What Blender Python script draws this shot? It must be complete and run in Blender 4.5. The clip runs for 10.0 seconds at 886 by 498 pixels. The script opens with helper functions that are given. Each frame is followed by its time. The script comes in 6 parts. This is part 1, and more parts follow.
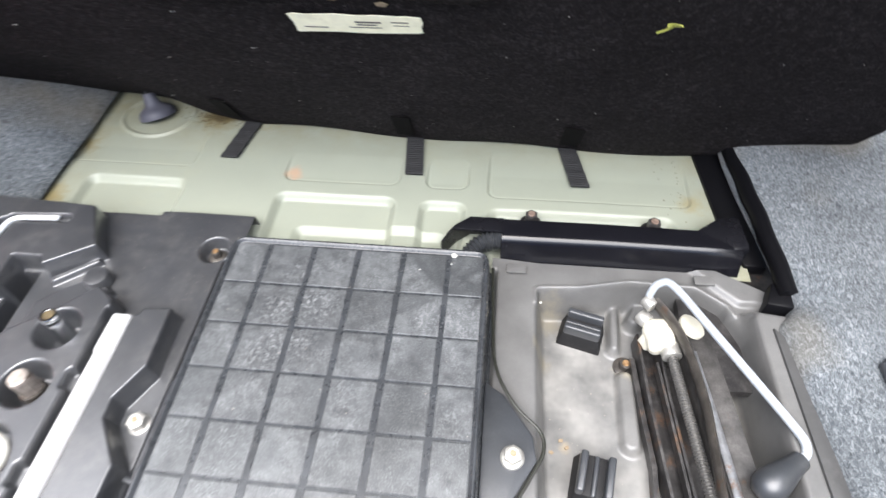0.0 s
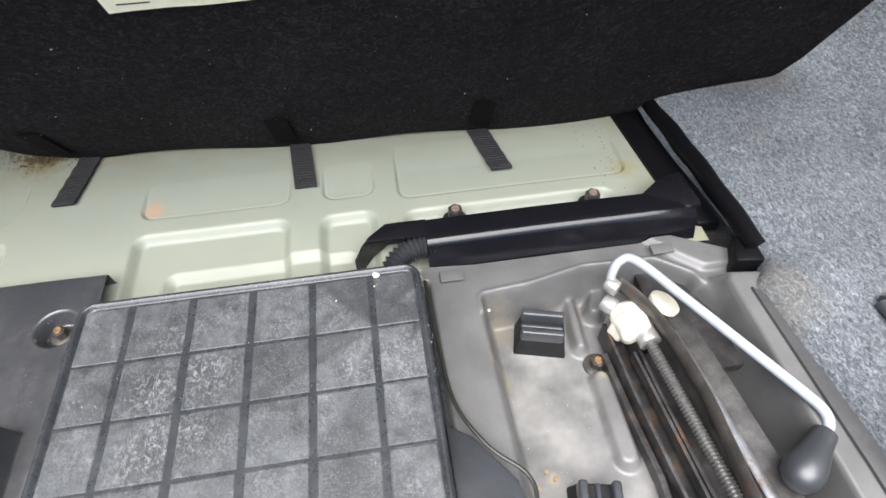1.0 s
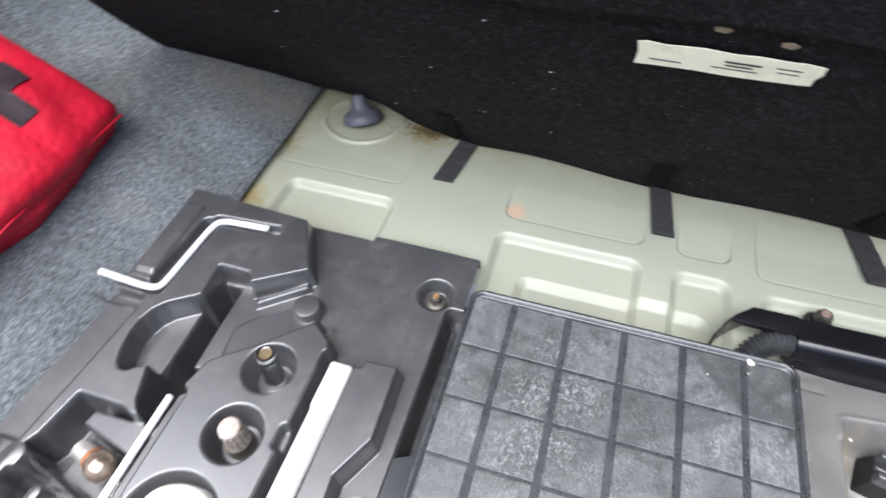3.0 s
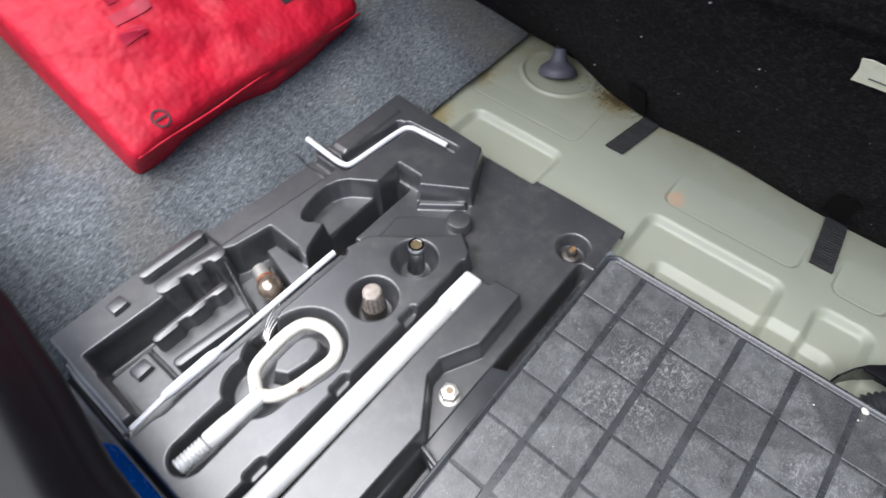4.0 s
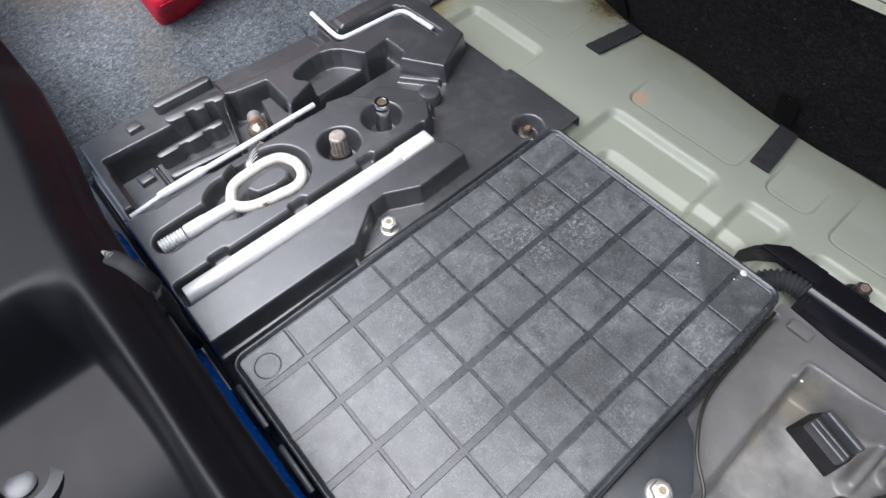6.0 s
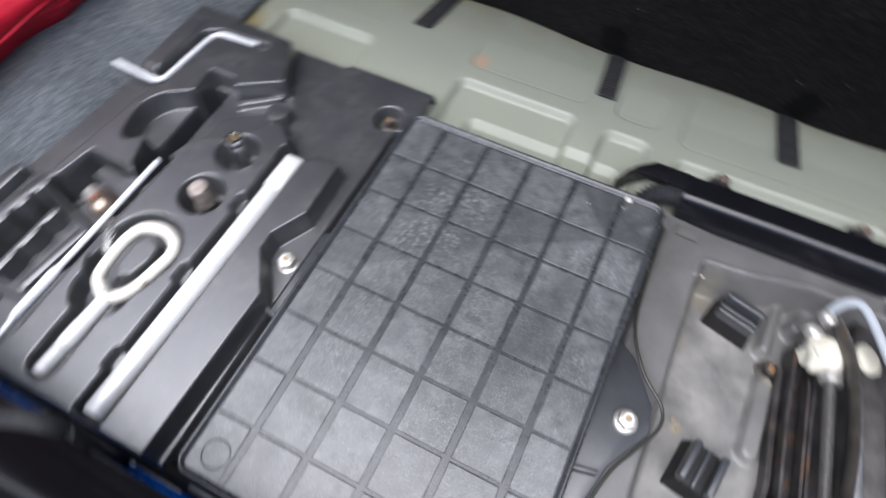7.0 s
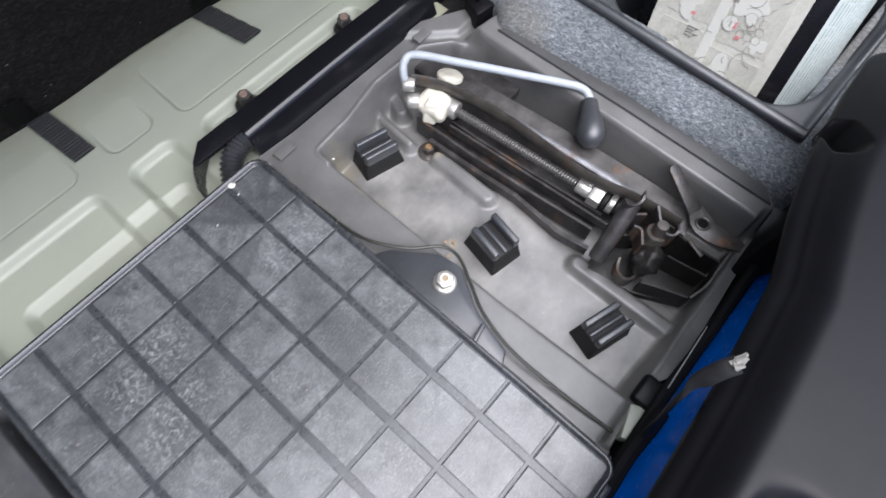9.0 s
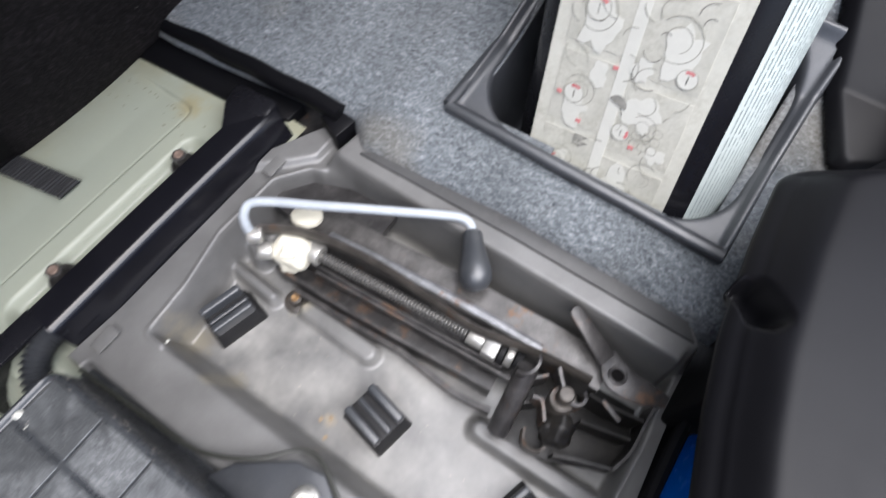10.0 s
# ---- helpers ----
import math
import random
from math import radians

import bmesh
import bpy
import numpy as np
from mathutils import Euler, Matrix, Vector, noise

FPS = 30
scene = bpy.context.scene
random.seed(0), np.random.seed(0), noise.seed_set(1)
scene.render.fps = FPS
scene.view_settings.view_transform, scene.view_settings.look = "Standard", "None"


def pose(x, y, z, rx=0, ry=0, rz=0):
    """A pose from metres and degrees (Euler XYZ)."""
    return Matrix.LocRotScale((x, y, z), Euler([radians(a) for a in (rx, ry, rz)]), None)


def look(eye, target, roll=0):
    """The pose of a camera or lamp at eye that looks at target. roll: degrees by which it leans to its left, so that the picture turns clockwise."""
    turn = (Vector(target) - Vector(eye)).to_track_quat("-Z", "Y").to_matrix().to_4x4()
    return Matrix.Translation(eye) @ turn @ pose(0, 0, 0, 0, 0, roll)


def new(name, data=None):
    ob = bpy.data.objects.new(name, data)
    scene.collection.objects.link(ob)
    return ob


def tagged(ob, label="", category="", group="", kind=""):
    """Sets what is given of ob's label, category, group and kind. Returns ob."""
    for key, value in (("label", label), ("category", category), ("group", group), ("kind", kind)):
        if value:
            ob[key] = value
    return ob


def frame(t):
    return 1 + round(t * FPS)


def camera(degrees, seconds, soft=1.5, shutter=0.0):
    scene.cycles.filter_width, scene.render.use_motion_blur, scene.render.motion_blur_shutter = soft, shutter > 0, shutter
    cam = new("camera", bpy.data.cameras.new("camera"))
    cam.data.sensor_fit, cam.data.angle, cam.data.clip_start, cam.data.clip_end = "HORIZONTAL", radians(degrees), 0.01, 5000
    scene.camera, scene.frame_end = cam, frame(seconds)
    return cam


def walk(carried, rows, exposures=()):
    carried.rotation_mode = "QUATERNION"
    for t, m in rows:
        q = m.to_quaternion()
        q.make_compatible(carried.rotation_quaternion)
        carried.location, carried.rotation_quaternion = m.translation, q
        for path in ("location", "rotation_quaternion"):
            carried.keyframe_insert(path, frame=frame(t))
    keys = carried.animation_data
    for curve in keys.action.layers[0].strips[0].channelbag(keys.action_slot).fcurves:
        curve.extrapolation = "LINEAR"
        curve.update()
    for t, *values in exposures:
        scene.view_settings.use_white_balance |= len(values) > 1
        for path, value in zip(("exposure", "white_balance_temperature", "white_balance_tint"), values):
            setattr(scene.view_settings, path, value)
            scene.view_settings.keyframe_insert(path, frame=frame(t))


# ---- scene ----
cam = camera(75.6, 10.0, soft=1.5, shutter=0.4)
PATH = [
    (0, (0.042, -0.331, 0.488), (-0.118, 0.915, -1.069), -2.1),
    (0.5, (0.034, -0.273, 0.414), (0.082, 0.991, -1.136), -1.7),
    (1, (0.025, -0.254, 0.396), (0.189, 1.01, -1.145), -1.5),
    (1.5, (-0.052, -0.233, 0.397), (0.15, 1.033, -1.137), -0.7),
    (2, (-0.119, -0.226, 0.406), (0.041, 1.051, -1.125), -0.1),
    (2.5, (-0.161, -0.236, 0.427), (-0.229, 1.049, -1.104), -0.6),
    (3, (-0.171, -0.249, 0.441), (-0.566, 0.96, -1.102), -1.2),
    (3.2, (-0.17, -0.262, 0.448), (-0.678, 0.904, -1.096), -0.4),
    (4.3, (-0.137, -0.311, 0.471), (-0.925, 0.496, -1.18), -0.9),
    (4.5, (-0.117, -0.313, 0.473), (-0.923, 0.454, -1.189), -1.2),
    (5, (-0.068, -0.318, 0.477), (-0.89, 0.391, -1.203), -1.7),
    (5.5, (-0.003, -0.322, 0.47), (-0.825, 0.359, -1.221), -2.1),
    (5.7, (0.024, -0.322, 0.47), (-0.805, 0.343, -1.224), -2.8),
    (6.8, (0.026, -0.318, 0.486), (-0.667, 0.412, -1.242), -2.5),
    (7, (-0.016, -0.32, 0.478), (-0.459, 0.549, -1.268), -0.6),
    (7.2, (-0.042, -0.301, 0.482), (-0.211, 0.564, -1.314), -3.4),
    (7.3, (-0.064, -0.307, 0.479), (-0.102, 0.576, -1.316), -2.7),
    (7.5, (-0.118, -0.294, 0.487), (0.097, 0.489, -1.341), 1.4),
    (7.7, (-0.144, -0.285, 0.492), (0.216, 0.399, -1.352), 3.0),
    (8, (-0.15, -0.28, 0.499), (0.321, 0.322, -1.35), 3.1),
    (8.5, (-0.11, -0.268, 0.485), (0.446, 0.262, -1.361), 2.6),
    (8.8, (-0.084, -0.26, 0.474), (0.501, 0.24, -1.372), 2.8),
    (9, (-0.068, -0.26, 0.463), (0.548, 0.236, -1.374), 2.9),
    (9.5, (0.011, -0.243, 0.451), (0.662, 0.235, -1.379), 2.0),
    (10, (0.12, -0.237, 0.425), (0.837, 0.238, -1.381), 1.1),
]
EXPOSURES = [(0.0, 2.28, 6350, 11), (1.0, 2.06, 6350, 11), (2.5, 2.20, 6230, 12), (3.2, 2.05, 6230, 12), (4.5, 1.45, 6220, 11), (5.7, 1.46, 6150, 12), (7.0, 1.42, 6080, 14), (8.0, 1.48, 6080, 14), (9.0, 1.60, 6100, 14), (10.0, 1.70, 6220, 13)]
walk(cam, [(t, look(eye, target, roll)) for t, eye, target, roll in PATH], EXPOSURES)

# ---- light ----
world = bpy.data.worlds.new("world")
scene.world = world
world.use_nodes = True
wn = world.node_tree.nodes
sky = wn.new("ShaderNodeTexSky")
sky.sky_type, sky.sun_disc = "NISHITA", False
sky.sun_elevation, sky.sun_rotation = radians(71), radians(194)
sky.air_density, sky.dust_density = 1.0, 3.0
world.node_tree.links.new(sky.outputs["Color"], wn["Background"].inputs["Color"])
wn["Background"].inputs["Strength"].default_value = 0.070
sun_data = bpy.data.lights.new("sun", "SUN")
sun_data.energy, sun_data.angle, sun_data.color = 2.7, radians(75), (1.0, 0.99, 0.97)
sun = new("sun", sun_data)
sun.matrix_world = look((-0.25, -1.00, 3.0), (0, 0.0, 0))


# ---- materials ----
def shader(name, base, rough=0.5, metal=0.0, var=0.25, vscale=18.0, grain=900.0, bump=0.15, bump_size=0.0004,
           dust=0.0, dust_col=(0.35, 0.33, 0.3), dust_scale=30.0, rust=0.0, rust_scale=14.0, spec=0.5, rough_var=0.12, streak=None, level=None, edge_stain_shade=None, scratch=0.0, spots=(), cover=(0.48, 0.72), speck=0.0, coat=0.0):
    """A surface with broad and fine variation, dust or rust of its own and a fine relief."""
    m = bpy.data.materials.new(name)
    m.use_nodes = True
    n, l = m.node_tree.nodes, m.node_tree.links
    p = n["Principled BSDF"]
    p.inputs["Roughness"].default_value, p.inputs["Metallic"].default_value = rough, metal
    p.inputs["Specular IOR Level"].default_value = spec
    if coat:
        p.inputs["Coat Weight"].default_value, p.inputs["Coat Roughness"].default_value, p.inputs["Coat IOR"].default_value = coat, rough + 0.06, 1.55
    co = n.new("ShaderNodeNewGeometry").outputs["Position"]
    if streak:
        mp = n.new("ShaderNodeMapping")
        mp.inputs["Scale"].default_value = streak
        l.new(co, mp.inputs["Vector"])
        co_s = mp.outputs["Vector"]
    else:
        co_s = co

    def noise_tex(scale, detail=4.0, vec=None, rg=0.6):
        t = n.new("ShaderNodeTexNoise")
        t.inputs["Scale"].default_value, t.inputs["Detail"].default_value, t.inputs["Roughness"].default_value = scale, detail, rg
        l.new(vec if vec else co, t.inputs["Vector"])
        return t.outputs["Fac"]

    def ramp(fac, a, b):
        r = n.new("ShaderNodeMapRange")
        r.inputs["From Min"].default_value, r.inputs["From Max"].default_value = a, b
        l.new(fac, r.inputs["Value"])
        return r.outputs["Result"]

    def mix(fac, a, b, kind="MIX"):
        x = n.new("ShaderNodeMix")
        x.data_type, x.blend_type = "RGBA", kind
        for sock, v in ((x.inputs["Factor"], fac), (x.inputs["A"], a), (x.inputs["B"], b)):
            if isinstance(v, bpy.types.NodeSocket):
                l.new(v, sock)
            else:
                sock.default_value = v if isinstance(v, (int, float)) else (*v, 1.0)
        return x.outputs["Result"]

    def scaled(fac, k):
        x = n.new("ShaderNodeMath")
        x.operation, x.inputs[1].default_value = "MULTIPLY", k
        l.new(fac, x.inputs[0])
        return x.outputs["Value"]

    def thin(fac):
        """Fine crooked lines where the noise crosses its middle."""
        x = n.new("ShaderNodeMath")
        x.operation, x.inputs[1].default_value = "SUBTRACT", 0.5
        l.new(fac, x.inputs[0])
        y = n.new("ShaderNodeMath")
        y.operation = "ABSOLUTE"
        l.new(x.outputs["Value"], y.inputs[0])
        return ramp(y.outputs["Value"], 0.035, 0.004)

    def near(sx, sy, r):
        """One at a place, nothing r metres off."""
        mp = n.new("ShaderNodeMapping")
        mp.inputs["Location"].default_value, mp.inputs["Scale"].default_value = (-sx / r, -sy / r, 0), (1 / r, 1 / r, 0)
        l.new(co, mp.inputs["Vector"])
        ln = n.new("ShaderNodeVectorMath")
        ln.operation = "LENGTH"
        l.new(mp.outputs["Vector"], ln.inputs[0])
        return ramp(ln.outputs["Value"], 1.0, 0.35)

    dark = tuple(c * (1 - var) for c in base)
    light = tuple(min(1.0, c * (1 + var)) for c in base)
    col = mix(ramp(noise_tex(vscale), 0.3, 0.7), dark, light)
    fine = noise_tex(grain, 2.0, co_s)
    col = mix(scaled(ramp(fine, 0.3, 0.7), 0.35), col, dark)
    rsock = None
    if dust:
        a = ramp(noise_tex(dust_scale, 6.0, None, 0.7), *cover)
        b = ramp(noise_tex(dust_scale * 7, 3.0), 0.35, 0.75)
        mm = n.new("ShaderNodeMath")
        mm.operation = "MULTIPLY"
        l.new(a, mm.inputs[0]), l.new(b, mm.inputs[1])
        rsock = scaled(mm.outputs["Value"], dust)
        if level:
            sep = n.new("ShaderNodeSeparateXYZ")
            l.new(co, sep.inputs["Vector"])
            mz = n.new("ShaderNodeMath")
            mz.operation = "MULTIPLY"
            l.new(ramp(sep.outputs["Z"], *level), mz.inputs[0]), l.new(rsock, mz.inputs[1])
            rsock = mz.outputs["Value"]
        col = mix(rsock, col, dust_col)
    if scratch:
        # fine curved scuffs in patches, thickest on the half that loads slide over
        wob = n.new("ShaderNodeTexNoise")
        wob.inputs["Scale"].default_value, wob.inputs["Detail"].default_value = 30.0, 2.0
        l.new(co, wob.inputs["Vector"])
        marks = None
        for turn, sx, sc in ((0.6, 0.35, 170.0), (2.2, 0.30, 230.0), (1.3, 0.5, 130.0)):
            mp = n.new("ShaderNodeMapping")
            mp.inputs["Rotation"].default_value, mp.inputs["Scale"].default_value = (0, 0, turn), (1.0, sx, 1.0)
            ad = n.new("ShaderNodeMixRGB")
            ad.blend_type, ad.inputs["Fac"].default_value = "ADD", 0.03
            l.new(co, ad.inputs["Color1"]), l.new(wob.outputs["Color"], ad.inputs["Color2"])
            l.new(ad.outputs["Color"], mp.inputs["Vector"])
            tx = n.new("ShaderNodeTexNoise")
            tx.inputs["Scale"].default_value, tx.inputs["Detail"].default_value, tx.inputs["Roughness"].default_value = sc, 2.0, 0.5
            l.new(mp.outputs["Vector"], tx.inputs["Vector"])
            f = thin(tx.outputs["Fac"])
            if marks is None:
                marks = f
            else:
                mx = n.new("ShaderNodeMath")
                mx.operation = "MAXIMUM"
                l.new(marks, mx.inputs[0]), l.new(f, mx.inputs[1])
                marks = mx.outputs["Value"]
        sep = n.new("ShaderNodeSeparateXYZ")
        l.new(co, sep.inputs["Vector"])
        where = ramp(sep.outputs["Y"], -0.40, -0.06)
        mz = n.new("ShaderNodeMath")
        mz.operation = "MULTIPLY"
        patch = ramp(noise_tex(15.0, 6.0, None, 0.75), 0.45, 0.66)
        for place in ((0.022, -0.030, 0.034), (-0.152, -0.066, 0.036), (-0.166, -0.030, 0.030), (-0.128, -0.020, 0.034), (-0.172, -0.082, 0.030), (-0.015, -0.035, 0.026)):
            mx = n.new("ShaderNodeMath")
            mx.operation = "MAXIMUM"
            l.new(patch, mx.inputs[0]), l.new(near(*place), mx.inputs[1])
            patch = mx.outputs["Value"]
        l.new(marks, mz.inputs[0]), l.new(patch, mz.inputs[1])
        my = n.new("ShaderNodeMath")
        my.operation = "MULTIPLY"
        l.new(mz.outputs["Value"], my.inputs[0]), l.new(where, my.inputs[1])
        mb = n.new("ShaderNodeMath")
        mb.operation = "MULTIPLY"
        l.new(my.outputs["Value"], mb.inputs[0]), l.new(ramp(noise_tex(330.0, 3.0, None, 0.7), 0.40, 0.62), mb.inputs[1])
        col = mix(scaled(mb.outputs["Value"], scratch), col, dust_col)
    if speck:
        # fine ground-in speckle, thicker in patches
        a = ramp(noise_tex(620.0, 4.0, None, 0.8), 0.47, 0.72)
        b = ramp(noise_tex(55.0, 5.0, None, 0.75), 0.30, 0.72)
        mk = n.new("ShaderNodeMath")
        mk.operation = "MULTIPLY"
        l.new(a, mk.inputs[0]), l.new(b, mk.inputs[1])
        col = mix(scaled(mk.outputs["Value"], speck), col, dust_col)
        dk = ramp(noise_tex(42.0, 6.0, None, 0.78), 0.54, 0.70)
        col = mix(scaled(dk, min(0.75, speck)), col, tuple(c * 0.7 for c in dark))
    if edge_stain_shade:
        for axis, a, b in edge_stain_shade:
            sep = n.new("ShaderNodeSeparateXYZ")
            l.new(co, sep.inputs["Vector"])
            mz = n.new("ShaderNodeMath")
            mz.operation = "MULTIPLY"
            l.new(ramp(sep.outputs[axis], a, b), mz.inputs[0])
            l.new(ramp(noise_tex(26.0, 5.0, None, 0.7), 0.30, 0.75), mz.inputs[1])
            col = mix(scaled(mz.outputs["Value"], 0.85), col, mix(noise_tex(60.0), (0.26, 0.235, 0.125), (0.18, 0.145, 0.065)))
    for sx, sy, r, tone in spots:
        # a soft blotch of its own outline
        mp = n.new("ShaderNodeMapping")
        mp.inputs["Location"].default_value, mp.inputs["Scale"].default_value = (-sx / r, -sy / r, 0), (1 / r, 1 / r, 0)
        l.new(co, mp.inputs["Vector"])
        ln = n.new("ShaderNodeVectorMath")
        ln.operation = "LENGTH"
        l.new(mp.outputs["Vector"], ln.inputs[0])
        ad = n.new("ShaderNodeMath")
        ad.operation = "ADD"
        l.new(ln.outputs["Value"], ad.inputs[0]), l.new(ramp(noise_tex(90.0, 5.0, None, 0.7), 0.2, 0.8), ad.inputs[1])
        col = mix(ramp(ad.outputs["Value"], 1.45, 0.75), col, tone)
    if rust:
        a = ramp(noise_tex(rust_scale, 6.0, None, 0.75), 0.60 - 0.15 * rust, 0.68)
        col = mix(a, col, mix(noise_tex(rust_scale * 9), (0.060, 0.032, 0.019), (0.17, 0.095, 0.052)))
    l.new(col, p.inputs["Base Color"])
    rr = n.new("ShaderNodeMapRange")
    rr.inputs["To Min"].default_value, rr.inputs["To Max"].default_value = max(0.03, rough - rough_var), min(1.0, rough + rough_var)
    l.new(noise_tex(vscale * 2.3), rr.inputs["Value"])
    l.new(rr.outputs["Result"], p.inputs["Roughness"])
    if bump:
        bp = n.new("ShaderNodeBump")
        bp.inputs["Strength"].default_value, bp.inputs["Distance"].default_value = bump, bump_size
        l.new(fine, bp.inputs["Height"])
        l.new(bp.outputs["Normal"], p.inputs["Normal"])
    return m


def fleece(name, cols, scale, stretch, bump, rough=1.0, stain=0.0):
    """Needle felt: matted fibres of several shades, with a broad drift of tone and, where asked, faint brown stains."""
    m = bpy.data.materials.new(name)
    m.use_nodes = True
    n, l = m.node_tree.nodes, m.node_tree.links
    p = n["Principled BSDF"]
    p.inputs["Roughness"].default_value, p.inputs["Specular IOR Level"].default_value = rough, 0.12
    p.inputs["Sheen Weight"].default_value = 0.15
    co = n.new("ShaderNodeTexCoord").outputs["Object"]
    mp = n.new("ShaderNodeMapping")
    mp.inputs["Scale"].default_value = stretch
    mp.inputs["Rotation"].default_value = (0.3, 0.2, 0.5)
    l.new(co, mp.inputs["Vector"])
    t = n.new("ShaderNodeTexNoise")
    t.inputs["Scale"].default_value, t.inputs["Detail"].default_value, t.inputs["Roughness"].default_value = scale, 5.0, 0.75
    t.inputs["Distortion"].default_value = 1.2
    l.new(mp.outputs["Vector"], t.inputs["Vector"])
    r = n.new("ShaderNodeValToRGB")
    el = r.color_ramp.elements
    el[0].position, el[0].color = 0.32, (*cols[0], 1)
    el[1].position, el[1].color = 0.68, (*cols[2], 1)
    e = el.new(0.5)
    e.color = (*cols[1], 1)
    l.new(t.outputs["Fac"], r.inputs["Fac"])
    big = n.new("ShaderNodeTexNoise")
    big.inputs["Scale"].default_value, big.inputs["Detail"].default_value = 9.0, 5.0
    l.new(co, big.inputs["Vector"])
    mr = n.new("ShaderNodeMapRange")
    mr.inputs["From Min"].default_value, mr.inputs["From Max"].default_value = 0.3, 0.7
    mr.inputs["To Min"].default_value, mr.inputs["To Max"].default_value = 0.75, 1.2
    l.new(big.outputs["Fac"], mr.inputs["Value"])
    x = n.new("ShaderNodeMix")
    x.data_type, x.blend_type = "RGBA", "MULTIPLY"
    x.inputs["Factor"].default_value = 1.0
    l.new(r.outputs["Color"], x.inputs["A"]), l.new(mr.outputs["Result"], x.inputs["B"])
    col = x.outputs["Result"]
    if stain:
        s2 = n.new("ShaderNodeTexNoise")
        s2.inputs["Scale"].default_value, s2.inputs["Detail"].default_value = 5.0, 3.0
        l.new(co, s2.inputs["Vector"])
        ms = n.new("ShaderNodeMapRange")
        ms.inputs["From Min"].default_value, ms.inputs["From Max"].default_value = 0.52, 0.7
        ms.inputs["To Max"].default_value = stain
        l.new(s2.outputs["Fac"], ms.inputs["Value"])
        y = n.new("ShaderNodeMix")
        y.data_type = "RGBA"
        l.new(ms.outputs["Result"], y.inputs["Factor"]), l.new(col, y.inputs["A"])
        y.inputs["B"].default_value = (0.20, 0.17, 0.12, 1)
        col = y.outputs["Result"]
    l.new(col, p.inputs["Base Color"])
    b = n.new("ShaderNodeBump")
    b.inputs["Strength"].default_value, b.inputs["Distance"].default_value = bump, 0.002
    l.new(t.outputs["Fac"], b.inputs["Height"])
    l.new(b.outputs["Normal"], p.inputs["Normal"])
    return m


M_TRAY = shader("moulded_black_plastic", (0.029, 0.031, 0.035), 0.36, dust=0.50, dust_col=(0.155, 0.150, 0.142), cover=(0.44, 0.70), bump=0.3, bump_size=0.0003, dust_scale=13, speck=0.30, spec=1.0, coat=0.9)
M_COVER = shader("scuffed_black_plastic", (0.049, 0.052, 0.055), 0.36, dust=0.40, dust_col=(0.255, 0.265, 0.268), bump=0.3, bump_size=0.0003, dust_scale=10, cover=(0.36, 0.66), scratch=0.85, rough_var=0.13, vscale=9, var=0.50, speck=0.80, grain=700, spec=0.8)
M_GROOVE = shader("groove_black_plastic", (0.036, 0.039, 0.043), 0.28, dust=0.30, dust_col=(0.10, 0.097, 0.09), bump=0.3, bump_size=0.0003, dust_scale=40, var=0.4, vscale=30, speck=0.12, spec=0.6)
M_FRAY = shader("frayed_grey_cord", (0.17, 0.165, 0.15), 0.7, var=0.4, vscale=200, bump=0.8)
M_FLANGE = shader("dark_flat_plastic", (0.058, 0.058, 0.058), 0.5, dust=0.35, dust_col=(0.13, 0.125, 0.12), bump=0.25, spec=0.4)
M_EAR = shader("smooth_black_plastic", (0.034, 0.037, 0.042), 0.38, dust=0.25, dust_col=(0.14, 0.14, 0.135), bump=0.25, bump_size=0.0003, dust_scale=30, spec=0.8, speck=0.15)
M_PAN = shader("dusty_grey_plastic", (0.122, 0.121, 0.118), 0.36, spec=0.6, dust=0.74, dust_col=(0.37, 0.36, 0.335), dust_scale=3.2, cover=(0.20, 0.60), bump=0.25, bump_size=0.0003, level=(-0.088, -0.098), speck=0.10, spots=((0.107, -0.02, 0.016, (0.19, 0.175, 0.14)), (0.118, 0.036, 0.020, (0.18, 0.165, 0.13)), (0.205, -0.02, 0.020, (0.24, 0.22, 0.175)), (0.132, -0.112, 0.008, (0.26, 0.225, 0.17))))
# edge bands are stains; the Y band also paints shade under the raised panel
M_PAINT = shader("sage_body_paint", (0.292, 0.312, 0.254), 0.40, var=0.05, vscale=7, grain=500, bump=0.08, dust=0.25, dust_col=(0.33, 0.31, 0.18), dust_scale=7, edge_stain_shade=(("X", -0.500, -0.575), ("Y", 0.245, 0.35), ("X", 0.285, 0.335)), spots=((-0.232, 0.221, 0.016, (0.40, 0.285, 0.20)), (-0.375, 0.330, 0.042, (0.22, 0.18, 0.085)), (-0.372, 0.331, 0.022, (0.10, 0.075, 0.035)), (-0.548, 0.150, 0.03, (0.24, 0.20, 0.10)), (0.296, 0.20, 0.022, (0.28, 0.26, 0.165)), (-0.30, 0.345, 0.05, (0.27, 0.235, 0.13)), (-0.562, 0.26, 0.035, (0.22, 0.18, 0.09))))
M_CARPET = fleece("heather_blue_carpet", ((0.036, 0.041, 0.046), (0.120, 0.134, 0.146), (0.310, 0.330, 0.345)), 360.0, (1.0, 0.5, 1.0), 1.0, stain=0.6)
M_PANEL = fleece("black_felt", ((0.0065, 0.0054, 0.0058), (0.0130, 0.0110, 0.0117), (0.042, 0.036, 0.038)), 190.0, (1.0, 0.5, 1.0), 1.0)
M_PANEL.node_tree.nodes["Principled BSDF"].inputs["Sheen Weight"].default_value = 0.0
M_BLACK = shader("satin_black_plastic", (0.008, 0.008, 0.010), 0.27, var=0.2, bump=0.06, grain=1200, rough_var=0.06, spec=0.38)
